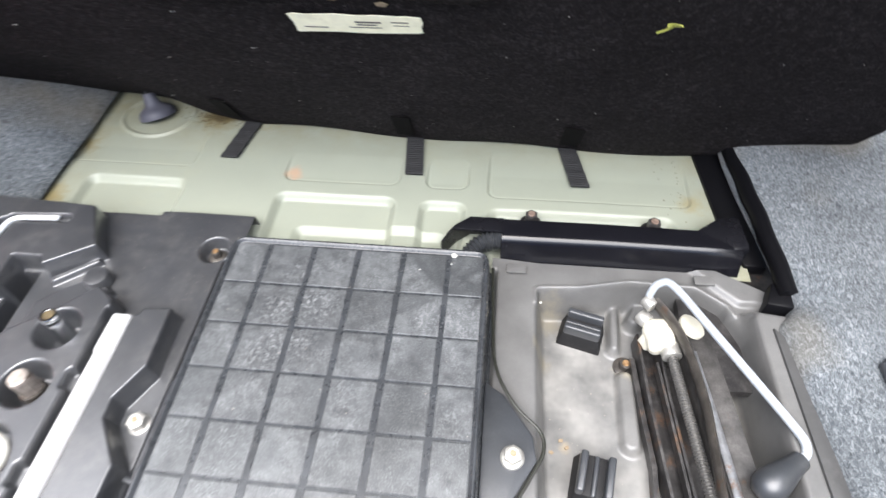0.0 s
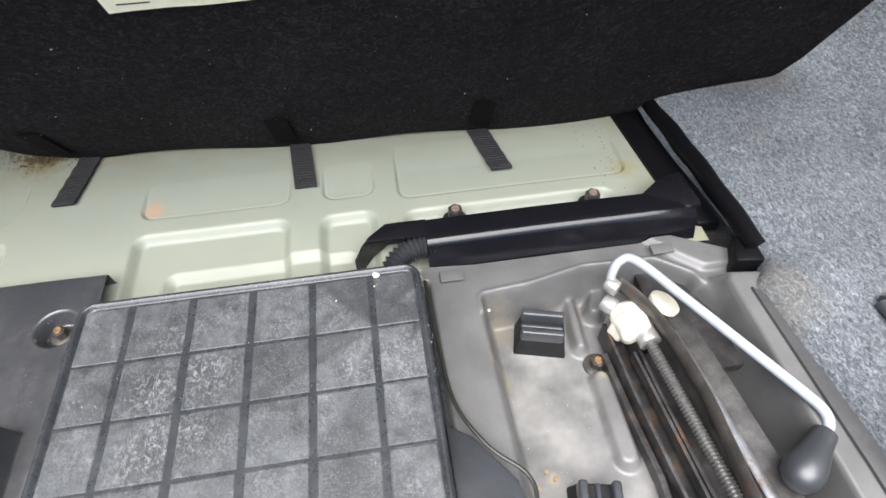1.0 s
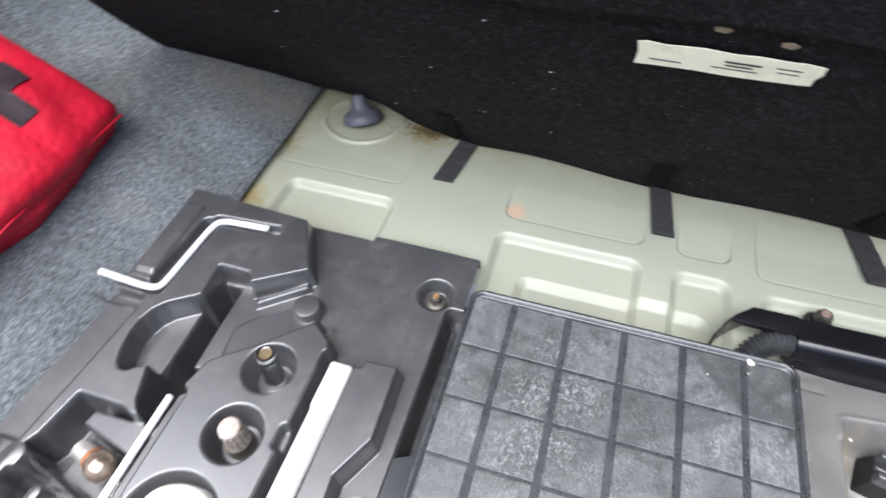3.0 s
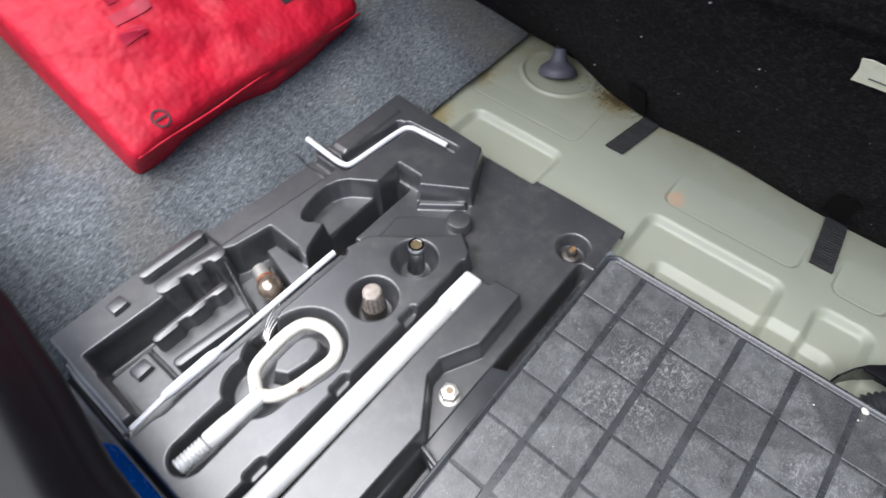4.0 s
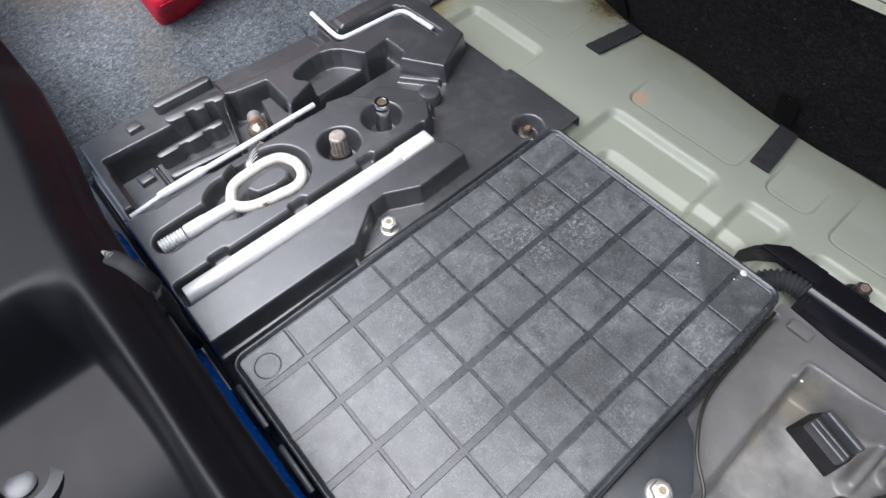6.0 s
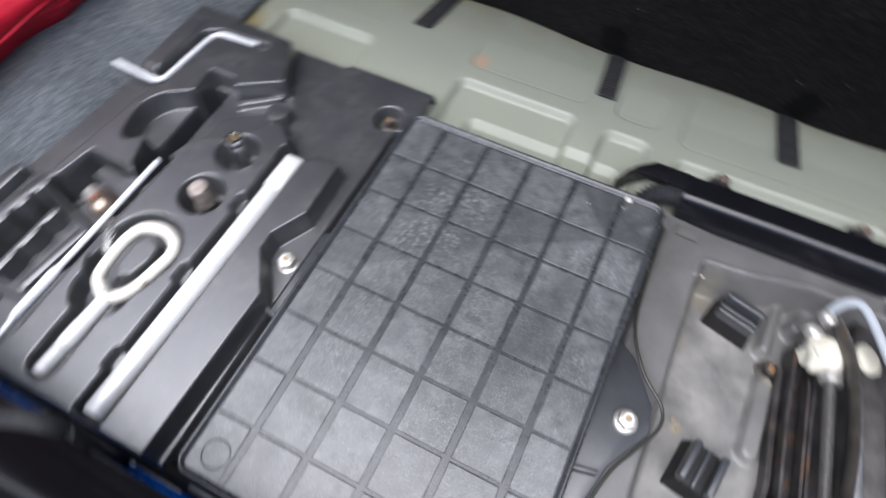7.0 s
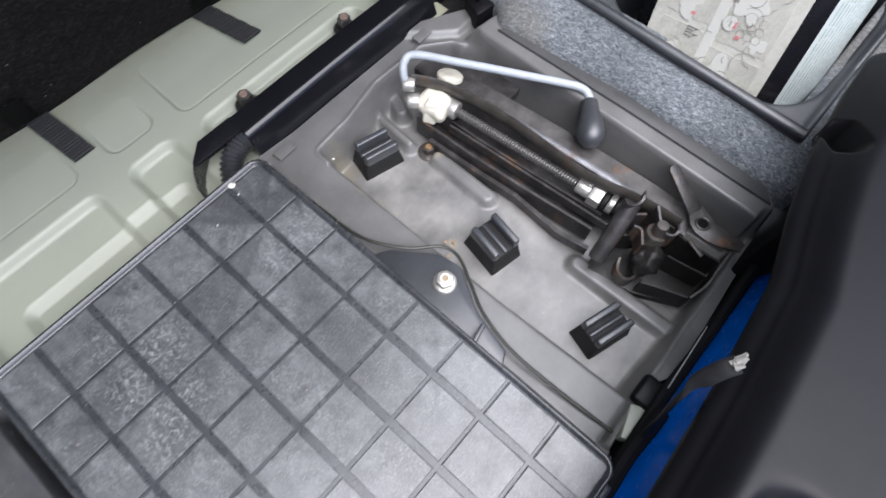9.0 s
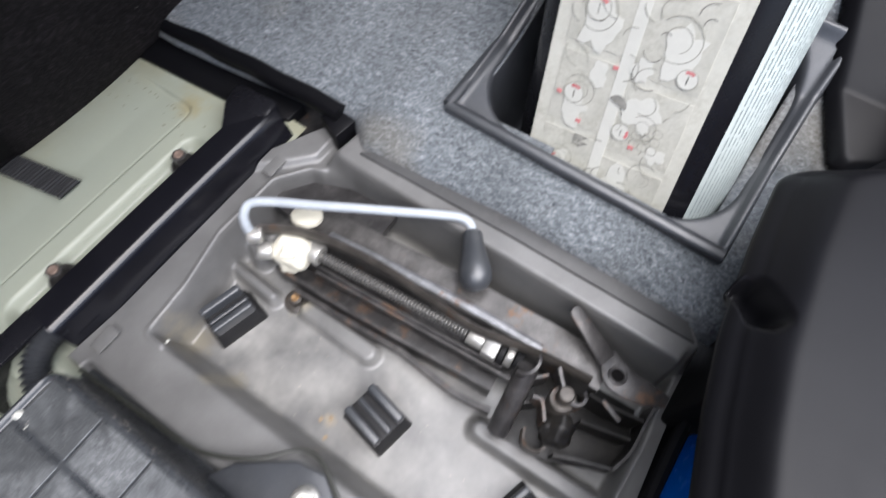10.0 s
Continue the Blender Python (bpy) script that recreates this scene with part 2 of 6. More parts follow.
M_DUCT = shader("glossy_black_duct", (0.006, 0.006, 0.008), 0.20, var=0.2, bump=0.04, grain=1200, rough_var=0.05, dust=0.1, dust_col=(0.05, 0.05, 0.05))
M_TRIM = shader("grained_black_trim", (0.004, 0.004, 0.005), 0.42, var=0.15, bump=0.12, grain=1500, spec=0.20, rough_var=0.06)
M_RUBBER = shader("dull_black_rubber", (0.013, 0.013, 0.014), 0.65, dust=0.2, dust_scale=60, dust_col=(0.11, 0.105, 0.095), spec=0.25)
M_BLUE = shader("blue_car_paint", (0.004, 0.19, 0.92), 0.25, var=0.15, vscale=40, bump=0.0, spec=0.3)
M_ZINC = shader("zinc_plated_steel", (0.76, 0.765, 0.75), 0.42, metal=0.2, var=0.12, vscale=60, bump=0.2)
M_ALU = shader("brushed_light_alloy", (0.72, 0.72, 0.71), 0.38, metal=0.3, var=0.10, vscale=40, bump=0.3, streak=(1, 0.06, 1), dust=0.3, dust_col=(0.35, 0.34, 0.31))
M_GREY_PAINT = shader("grey_painted_steel", (0.72, 0.74, 0.76), 0.4, metal=0.1, var=0.08, vscale=50)
M_CRANK = shader("chalky_grey_paint", (0.34, 0.37, 0.40), 0.5, var=0.10, vscale=70, bump=0.3, dust=0.2, dust_col=(0.3, 0.29, 0.27), dust_scale=80)
M_HOOK = shader("dulled_zinc_casting", (0.74, 0.72, 0.64), 0.44, metal=0.15, var=0.18, vscale=70, rust=0.08, rust_scale=60, bump=0.4, grain=600)
M_JACK = shader("worn_black_steel", (0.040, 0.038, 0.038), 0.38, metal=0.25, var=0.5, vscale=60, rust=0.20, rust_scale=20, dust=0.6, dust_col=(0.15, 0.14, 0.13), bump=0.5, grain=500)
M_WORN = shader("rubbed_steel_and_highlight", (0.20, 0.205, 0.215), 0.36, metal=0.4, var=0.4, vscale=90, rust=0.1, rust_scale=40, dust=0.4, dust_col=(0.04, 0.038, 0.036), dust_scale=60, bump=0.4, grain=500)
M_ARM = shader("worn_grey_steel", (0.085, 0.081, 0.078), 0.38, metal=0.3, var=0.6, vscale=45, rust=0.14, rust_scale=26, dust=0.5, dust_col=(0.075, 0.07, 0.066), dust_scale=30, bump=0.4, grain=500)
M_GREASE = shader("black_greasy_steel", (0.012, 0.011, 0.010), 0.5, metal=0.1, var=0.5, vscale=90, dust=0.25, dust_col=(0.07, 0.06, 0.04), bump=0.5, grain=400, bump_size=0.0006)
M_NUT = shader("dull_zinc_nut", (0.46, 0.45, 0.42), 0.34, metal=0.6, var=0.2, vscale=120, dust=0.3, dust_col=(0.3, 0.27, 0.2))
M_JACK_WORN = shader("rusty_worn_steel", (0.080, 0.072, 0.064), 0.40, metal=0.4, var=0.45, vscale=60, rust=0.25, rust_scale=34, bump=0.4, grain=500)
M_RUSTY_TIP = shader("pinkish_rusted_tip", (0.21, 0.15, 0.12), 0.6, metal=0.2, var=0.3, vscale=200)
M_THREAD = shader("oily_thread_steel", (0.21, 0.205, 0.195), 0.30, metal=0.7, var=0.15, vscale=90)
M_WHITE = shader("yellowed_white_nylon", (0.60, 0.575, 0.48), 0.5, var=0.15, vscale=60, dust=0.4, dust_col=(0.3, 0.27, 0.2))
M_RUST = shader("rusted_screw_steel", (0.28, 0.17, 0.08), 0.6, metal=0.5, var=0.4, vscale=300, rust=0.5, rust_scale=120)
M_RED = shader("red_coated_nylon", (0.44, 0.005, 0.024), 0.58, var=0.22, vscale=26, bump=0.8, grain=42, bump_size=0.005, spec=0.35)
M_INK = shader("black_print", (0.03, 0.02, 0.025), 0.5, var=0.3, vscale=90, dust=0.2)
M_REDINK = shader("dark_red_print", (0.34, 0.006, 0.03), 0.5, var=0.2, vscale=60)
M_LABEL = shader("torn_cream_paper_label", (0.90, 0.87, 0.66), 0.7, var=0.1, vscale=60, dust=0.45, dust_col=(0.42, 0.36, 0.20), dust_scale=35)
M_LABEL2 = shader("grubby_white_label", (0.55, 0.545, 0.48), 0.45, var=0.08, vscale=40, dust=0.75, dust_col=(0.33, 0.315, 0.25), dust_scale=32, cover=(0.40, 0.66), speck=0.25)
M_VELCRO = shader("woven_black_strap", (0.007, 0.007, 0.008), 0.65, bump=1.0, grain=700, bump_size=0.001)
M_PATCH = shader("dull_black_patch", (0.0055, 0.005, 0.005), 0.95, bump=0.8, grain=700, spec=0.1)
M_GROMMET = shader("grey_rubber_grommet", (0.080, 0.080, 0.100), 0.55, var=0.2, dust=0.3, dust_col=(0.18, 0.18, 0.19))
# grime on the floor, and the painted dark of the socket's bore
M_GRIME_BORE = shader("brown_grime_and_bore_shade", (0.105, 0.078, 0.038), 0.9, var=0.5, vscale=200, bump=0.8, grain=900)
M_LEAF = shader("dry_leaf", (0.26, 0.20, 0.13), 0.8, var=0.3, vscale=200)
M_GREEN = shader("yellow_green_sprig", (0.45, 0.46, 0.10), 0.7, var=0.3, vscale=300)
M_GLASS = shader("bulb_glass_tint", (0.75, 0.72, 0.68), 0.06, var=0.05, bump=0.0)
M_GLASS.node_tree.nodes["Principled BSDF"].inputs["Transmission Weight"].default_value = 0.9
M_PAVING = shader("pale_concrete_yard", (0.20, 0.205, 0.215), 0.85, var=0.25, vscale=3, grain=120, bump=0.4, bump_size=0.002, speck=0.3)
M_SEAL = shader("dull_black_seal", (0.008, 0.008, 0.009), 0.75, var=0.3, bump=0.3, spec=0.15)
M_OLIVE = shader("black_rubber_lip", (0.022, 0.023, 0.018), 0.4, var=0.2)


# ---- builders ----
def finish(bm, name, mat, smooth=True):
    me = bpy.data.meshes.new(name)
    bm.normal_update()
    bm.to_mesh(me)
    bm.free()
    me.materials.append(mat)
    if smooth:
        me.polygons.foreach_set("use_smooth", [True] * len(me.polygons))
        me.set_sharp_from_angle(angle=radians(38))
    return me


def part(name, bm, mat, parent=None, label="", smooth=True):
    """One mesh object, under a thing or a part."""
    ob = new(name, finish(bm, name, mat, smooth) if isinstance(bm, bmesh.types.BMesh) else bm)
    if parent:
        ob.parent = parent
        ob.matrix_parent_inverse = parent.matrix_world.inverted() if parent.parent is None else Matrix()
    if label:
        tagged(ob, label)
    return ob


def thing(name, at, label, category, group="", kind=""):
    ob = new(name)
    ob.empty_display_size = 0.02
    ob.location = at
    ob.matrix_world = Matrix.Translation(at)
    return tagged(ob, label, category, group, kind)


def rot_to(d):
    return Vector(d).to_track_quat("Z", "Y").to_matrix().to_4x4()


def add_box(bm, size, at=(0, 0, 0), rz=0.0, bevel=0.0, seg=2, taper=1.0, m=None):
    g = bmesh.ops.create_cube(bm, size=1.0)["verts"]
    for v in g:
        k = taper if v.co.z > 0 else 1.0
        v.co = Vector((v.co.x * size[0] * k, v.co.y * size[1] * k, v.co.z * size[2]))
    if bevel:
        ed = list({e for v in g for e in v.link_edges})
        r = bmesh.ops.bevel(bm, geom=ed, offset=bevel, segments=seg, affect="EDGES", profile=0.5)
        g = list({v for f in r["faces"] for v in f.verts} | {v for v in g if v.is_valid})
    bmesh.ops.transform(bm, verts=g, matrix=m if m else pose(*at, 0, 0, rz))
    return g


def add_rod(bm, a, b, r, r2=None, seg=20, bevel=0.0):
    a, b = Vector(a), Vector(b)
    d = b - a
    g = bmesh.ops.create_cone(bm, cap_ends=True, segments=seg, radius1=r, radius2=r if r2 is None else r2, depth=d.length)["verts"]
    if bevel:
        ed = [e for e in {e for v in g for e in v.link_edges} if any(len(f.verts) > 4 for f in e.link_faces)]
        rr = bmesh.ops.bevel(bm, geom=ed, offset=bevel, segments=2, affect="EDGES", profile=0.5)
        g = list({v for f in rr["faces"] for v in f.verts} | {v for v in g if v.is_valid})
    bmesh.ops.transform(bm, verts=g, matrix=Matrix.Translation((a + b) / 2) @ rot_to(d))
    return g


def smooth_path(pts, n=6):
    """Points on a Catmull-Rom line through pts."""
    p = [Vector(q) for q in pts]
    p = [2 * p[0] - p[1]] + p + [2 * p[-1] - p[-2]]
    out = []
    for i in range(1, len(p) - 2):
        for k in range(n):
            t = k / n
            a, b, c, d = p[i - 1], p[i], p[i + 1], p[i + 2]
            out.append(0.5 * (2 * b + (c - a) * t + (2 * a - 5 * b + 4 * c - d) * t * t + (3 * b - a - 3 * c + d) * t ** 3))
    return out + [p[-2]]


def add_tube(bm, pts, r, seg=12, closed=False, flat=1.0, radii=None):
    """A round (or flattened) bar swept along pts."""
    pts = [Vector(q) for q in pts]
    rings, n = [], len(pts)
    up = Vector((0, 0, 1))
    for i, q in enumerate(pts):
        d = (pts[(i + 1) % n] - pts[i - 1]) if closed else (pts[min(i + 1, n - 1)] - pts[max(i - 1, 0)])
        d.normalize()
        s = d.cross(up)
        s = s.normalized() if s.length > 0.05 else Vector((1, 0, 0))
        u = s.cross(d).normalized()
        rr = radii[i] if radii else r
        rings.append([bm.verts.new(q + s * math.cos(a) * rr + u * math.sin(a) * rr * flat) for a in (2 * math.pi * k / seg for k in range(seg))])
    for i in range(n if closed else n - 1):
        A, B = rings[i], rings[(i + 1) % n]
        for k in range(seg):
            bm.faces.new((A[k], A[(k + 1) % seg], B[(k + 1) % seg], B[k]))
    if not closed:
        bm.faces.new(rings[0]), bm.faces.new(rings[-1][::-1])
    bmesh.ops.recalc_face_normals(bm, faces=bm.faces[:])


def add_prism(bm, outline, z0, z1, bevel=0.0, m=None):
    """An outline (x, y) raised from z0 to z1."""
    vs = [bm.verts.new((x, y, z0)) for x, y in outline]
    f = bm.faces.new(vs)
    r = bmesh.ops.extrude_face_region(bm, geom=[f])
    top = [v for v in r["geom"] if isinstance(v, bmesh.types.BMVert)]
    for v in top:
        v.co.z = z1
    allv = vs + top
    bmesh.ops.recalc_face_normals(bm, faces=list({f for v in allv for f in v.link_faces}))
    if bevel:
        ed = list({e for v in top for e in v.link_edges})
        rr = bmesh.ops.bevel(bm, geom=ed, offset=bevel, segments=2, affect="EDGES", profile=0.5)
        allv = list({v for f in rr["faces"] for v in f.verts} | {v for v in allv if v.is_valid})
    if m:
        bmesh.ops.transform(bm, verts=allv, matrix=m)
    return allv


def add_lathe(bm, prof, at, axis=(0, 0, 1), seg=24):
    """A turned shape: prof is (radius, height) from the base up."""
    m = Matrix.Translation(at) @ rot_to(axis)
    rings = []
    for r, h in prof:
        rings.append([bm.verts.new(m @ Vector((math.cos(a) * r, math.sin(a) * r, h))) for a in (2 * math.pi * k / seg for k in range(seg))])
    for A, B in zip(rings, rings[1:]):
        for k in range(seg):
            bm.faces.new((A[k], A[(k + 1) % seg], B[(k + 1) % seg], B[k]))
    bm.faces.new(rings[0][::-1]), bm.faces.new(rings[-1])


# distances over a grid, to shape mouldings and pressings
def d_poly(X, Y, pts):
    """Signed distance to a polygon, negative inside."""
    d, s = np.full(X.shape, 1e9), np.ones(X.shape)
    n = len(pts)
    for i in range(n):
        (ax, ay), (bx, by) = pts[i], pts[i - 1]
        ex, ey, wx, wy = bx - ax, by - ay, X - ax, Y - ay
        k = np.clip((wx * ex + wy * ey) / (ex * ex + ey * ey), 0, 1)
        d = np.minimum(d, (wx - ex * k) ** 2 + (wy - ey * k) ** 2)
        c1, c2, c3 = Y >= ay, Y < by, ex * wy > ey * wx
        s = np.where((c1 & c2 & c3) | (~c1 & ~c2 & ~c3), -s, s)
    return s * np.sqrt(d)


def d_box(X, Y, x0, x1, y0, y1, r=0.0):
    cx, cy, hx, hy = (x0 + x1) / 2, (y0 + y1) / 2, (x1 - x0) / 2 - r, (y1 - y0) / 2 - r
    qx, qy = np.abs(X - cx) - hx, np.abs(Y - cy) - hy
    return np.hypot(np.maximum(qx, 0), np.maximum(qy, 0)) + np.minimum(np.maximum(qx, qy), 0) - r


def d_seg(X, Y, a, b, r):
    ex, ey, wx, wy = b[0] - a[0], b[1] - a[1], X - a[0], Y - a[1]
    k = np.clip((wx * ex + wy * ey) / (ex * ex + ey * ey + 1e-12), 0, 1)
    return np.hypot(wx - ex * k, wy - ey * k) - r


def carve(Z, d, z, w=0.004):
    """Bring the sheet to height z inside d < 0, with a wall about w wide."""
    k = np.clip(0.5 - d / w, 0, 1)
    k = k * k * (3 - 2 * k)
    return Z * (1 - k) + z * k


def blur(Z, n=1):
    for _ in range(n):
        P = np.pad(Z, 1, mode="edge")
        Z = (P[:-2, 1:-1] + P[2:, 1:-1] + P[1:-1, :-2] + P[1:-1, 2:] + 2 * P[1:-1, 1:-1]) / 6
    return Z


def sheet(name, X, Y, Z, mat, keep=None):
    """A mesh over a grid; keep marks the cells that are there."""
    ny, nx = X.shape
    idx = np.arange(nx * ny).reshape(ny, nx)
    q = np.stack([idx[:-1, :-1], idx[:-1, 1:], idx[1:, 1:], idx[1:, :-1]], -1).reshape(-1, 4)
    if keep is not None:
        q = q[keep[:-1, :-1].reshape(-1)]
    co = np.stack([X, Y, Z], -1).reshape(-1, 3)
    used = np.unique(q)
    ren = np.zeros(nx * ny, int)
    ren[used] = np.arange(len(used))
    me = bpy.data.meshes.new(name)
    me.vertices.add(len(used))
    me.vertices.foreach_set("co", co[used].ravel())
    me.loops.add(q.size)
    me.loops.foreach_set("vertex_index", ren[q].ravel())
    me.polygons.add(len(q))
    me.polygons.foreach_set("loop_start", np.arange(0, q.size, 4))
    me.update(calc_edges=True)
    me.polygons.foreach_set("use_smooth", [True] * len(q))
    me.materials.append(mat)
    return me


def trimmed(X, Y, d):
    """Moves the grid's points near the outline d = 0 onto it; gives the grid and the cells inside."""
    gy, gx = np.gradient(d)
    step_y, step_x = np.abs(np.diff(Y, axis=0)).mean(), np.abs(np.diff(X, axis=1)).mean()
    gx, gy = gx / step_x, gy / step_y
    ln = np.maximum(np.hypot(gx, gy), 0.5)
    near_edge = np.abs(d) < 0.72 * max(step_x, step_y)
    X2 = np.where(near_edge, X - d * gx / ln ** 2, X)
    Y2 = np.where(near_edge, Y - d * gy / ln ** 2, Y)
    ok = near_edge | (d < 0)
    keep = np.zeros(X.shape, bool)
    n = near_edge
    keep[:-1, :-1] = ok[:-1, :-1] & ok[1:, :-1] & ok[:-1, 1:] & ok[1:, 1:] & ~(n[:-1, :-1] & n[1:, :-1] & n[:-1, 1:] & n[1:, 1:])
    return X2, Y2, keep


def grid(x0, x1, y0, y1, step):
    return np.meshgrid(np.arange(x0, x1 + step / 2, step), np.arange(y0, y1 + step / 2, step))


# ---- structure ----
# pressed steel boot floor
X, Y = grid(-0.62, 0.42, 0.03, 0.46, 0.00135)
Z = np.full(X.shape, -0.052) + 0.0016 * np.sin(X * 9) * np.sin(Y * 7 + 1)
for pk in ((-0.70, -0.377, 0.223, 0.30), (-0.242, -0.085, 0.208, 0.26), (-0.046, 0.008, 0.206, 0.26), (0.037, 0.295, 0.194, 0.28)):
    d = d_box(X, Y, *pk, 0.012)
    fade = np.clip((pk[3] - Y) / 0.045, 0, 1)
    Z = Z - (0.0035 * np.clip(0.5 - d / 0.0020, 0, 1) + 0.0030 * np.clip(1 - np.abs(d) / 0.0021, 0, 1)) * fade
for pk in ((-0.512, -0.376, 0.05, 0.192), (-0.242, -0.086, 0.05, 0.180), (-0.048, 0.006, 0.05, 0.177), (0.041, 0.268, 0.05, 0.169)):
    d = d_box(X, Y, *pk, 0.012)
    k = np.clip(0.5 - d / 0.011, 0, 1)
    Z = Z - 0.010 * k * k * (3 - 2 * k)
k = np.clip(0.5 - d_box(X, Y, -0.206, -0.015, 0.03, 0.130, 0.01) / 0.010, 0, 1)
Z = Z - 0.008 * k
d = np.hypot((X + 0.47) / 1.15, Y - 0.327)
Z = Z + 0.004 * np.clip(1 - np.abs(d - 0.047) / 0.004, 0, 1) * (Y < 0.36)
Z = Z + 0.03 * np.clip((-0.545 - X) / 0.05, 0, 1) ** 2
Z = Z + 0.02 * np.clip((Y - 0.36) / 0.1, 0, 1) ** 2
Z = blur(Z, 1)
keep = (X < 0.342) & ((X < 0.046) | (Y > 0.080)) & ((X > -0.25) | (Y > 0.10))
floor = new("floor", sheet("floor", X, Y, Z, M_PAINT, keep))
tagged(floor, "pressed steel boot floor in sage green paint, rust-stained at the edges, shade painted in by the panel", "floor", kind="structure")

# ground outside, below the bumper
bm = bmesh.new()
add_box(bm, (60, 60, 0.02), (0, 0, -0.71))
ground = new("ground", finish(bm, "ground", M_PAVING))
tagged(ground, "pale concrete yard that reaches the horizon", "ground", kind="structure")


# side carpets: a sloping ledge that turns up into the wall
def side_carpet(name, inner, prof, y0, y1, label, hole=None):
    """prof: (distance from the inner edge, height); inner(y): the edge's x; the sign of the side is in prof."""
    n, ys = 70, np.arange(y0, y1 + 0.002, 0.004)
    s = np.linspace(0, 1, n)
    px = np.interp(s, np.linspace(0, 1, len(prof)), [p[0] for p in prof])
    pz = np.interp(s, np.linspace(0, 1, len(prof)), [p[1] for p in prof])
    for _ in range(10):
        px[1:-1], pz[1:-1] = (px[:-2] + 2 * px[1:-1] + px[2:]) / 4, (pz[:-2] + 2 * pz[1:-1] + pz[2:]) / 4
    base = np.array([inner(y) for y in ys])
    GX = base[:, None] + px[None, :]
    GY = np.repeat(ys[:, None], n, 1)
    GZ = np.repeat(pz[None, :], len(ys), 0) + 0.0022 * np.sin(GX * 31 + GY * 17) * np.sin(GY * 23)
    keep = None
    if hole:
        keep = ~((GX > hole[0]) & (GX < hole[1]) & (GY > hole[2]) & (GY < hole[3]))
    ob = new(name, sheet(name, GX, GY, GZ, M_CARPET, keep))
    mod = ob.modifiers.new("thickness", "SOLIDIFY")
    mod.thickness, mod.offset = 0.006, -1.0 if px[-1] < 0 else 1.0
    return tagged(ob, label, "carpet", kind="structure")


def left_edge(y):
    return -0.587 + 0.021 * min(1.0, max(0.0, (y + 0.06) / 0.16))


def right_edge(y):
    return 0.350 + 0.015 * min(1.0, max(0.0, -y / 0.16)) + 0.022 * min(1.0, max(0.0, (y - 0.004) / 0.024)) - 0.022 * min(1.0, max(0.0, (y - 0.06) / 0.2))


# the unseen top points are bent inward to shade the carpet below
LEFT_PROF = ((0.012, -0.047), (0.006, -0.036), (-0.04, 0.000), (-0.09, 0.026), (-0.16, 0.050), (-0.24, 0.085), (-0.30, 0.15), (-0.34, 0.26), (-0.34, 0.40), (-0.28, 0.56))
RIGHT_PROF = ((-0.004, -0.040), (0.0, -0.022), (0.03, -0.014), (0.07, -0.006), (0.15, 0.006), (0.22, 0.03), (0.28, 0.09), (0.33, 0.22), (0.34, 0.40), (0.29, 0.56))
side_carpet("wall_left", left_edge, LEFT_PROF, -0.372, 0.62, "heather blue-grey felt carpet rising over the wheel arch")
side_carpet("wall_right", right_edge, RIGHT_PROF, -0.470, 0.62, "heather blue-grey felt carpet with a cut-out for the bottle holder", (0.425, 0.60, -0.300, -0.062))

# seat back and parcel shelf close the boot
bm = bmesh.new()
add_box(bm, (1.9, 0.03, 0.8), (-0.12, 0.635, 0.25))
tagged(new("wall_front", finish(bm, "wall_front", M_PANEL)), "black felt back of the rear seats", "wall", kind="structure")
bm = bmesh.new()
add_box(bm, (1.9, 0.36, 0.02), (-0.12, 0.47, 0.61))
tagged(new("ceiling", finish(bm, "ceiling", M_PANEL)), "black felt underside of the parcel shelf", "ceiling", kind="structure")

# rear sill: a painted wall behind the trays, capped by the moulded trim with a scoop for the lock
bm = bmesh.new()
sill_pts = [(-0.372, -0.094), (-0.372, -0.046), (-0.3755, -0.030), (-0.379, 0.000), (-0.381, 0.006), (-0.383, 0.030), (-0.385, 0.072), (-0.388, 0.072), (-0.390, -0.094)]
ends = [[bm.verts.new((x, y + (0.004 if x > 0 else 0.0), z)) for y, z in sill_pts] for x in (-0.480, -0.20, 0.10, 0.285)]
for A, B in zip(ends, ends[1:]):
    for k in range(len(sill_pts)):
        bm.faces.new((A[k], B[k], B[(k + 1) % len(sill_pts)], A[(k + 1) % len(sill_pts)]))
bm.faces.new(ends[0]), bm.faces.new(ends[-1][::-1])
bmesh.ops.recalc_face_normals(bm, faces=bm.faces[:])
tagged(new("body_sill", finish(bm, "body_sill", M_BLUE)), "bright blue painted steel sill along the boot edge", "sill", kind="structure")
bm = bmesh.new()
add_box(bm, (1.02, 0.011, 0.050), (-0.11, -0.3655, -0.078), bevel=0.003)
add_box(bm, (0.150, 0.046, 0.200), (0.365, -0.3710, -0.014), bevel=0.004)
add_tube(bm, [(-0.60 + 0.02 * i, -0.3605 + 0.0010 * math.sin(i * 0.9), -0.046) for i in range(49)], 0.0052, 8)
# higher black bead: seal together with the shadow it throws on the sill
add_tube(bm, [(-0.13 + 0.015 * i, -0.3635 + 0.0012 * math.sin(i * 1.1), -0.034 - 0.012 * max(0.0, (-0.06 - (-0.13 + 0.015 * i)) / 0.07)) for i in range(17)], 0.0068, 8)
tagged(new("sill_seal_and_shade", finish(bm, "sill_seal_and_shade", M_SEAL)), "black rubber seal between the trays and the blue sill, with a bead for its shadow", "seal", kind="structure")
U_EDGE = (-1.05, -0.66, -0.56, -0.466, -0.384, -0.30, -0.15, -0.05, 0.0, 0.10, 0.19, 0.25, 0.30, 0.37, 0.430, 0.447, 0.462, 0.52, 0.80)
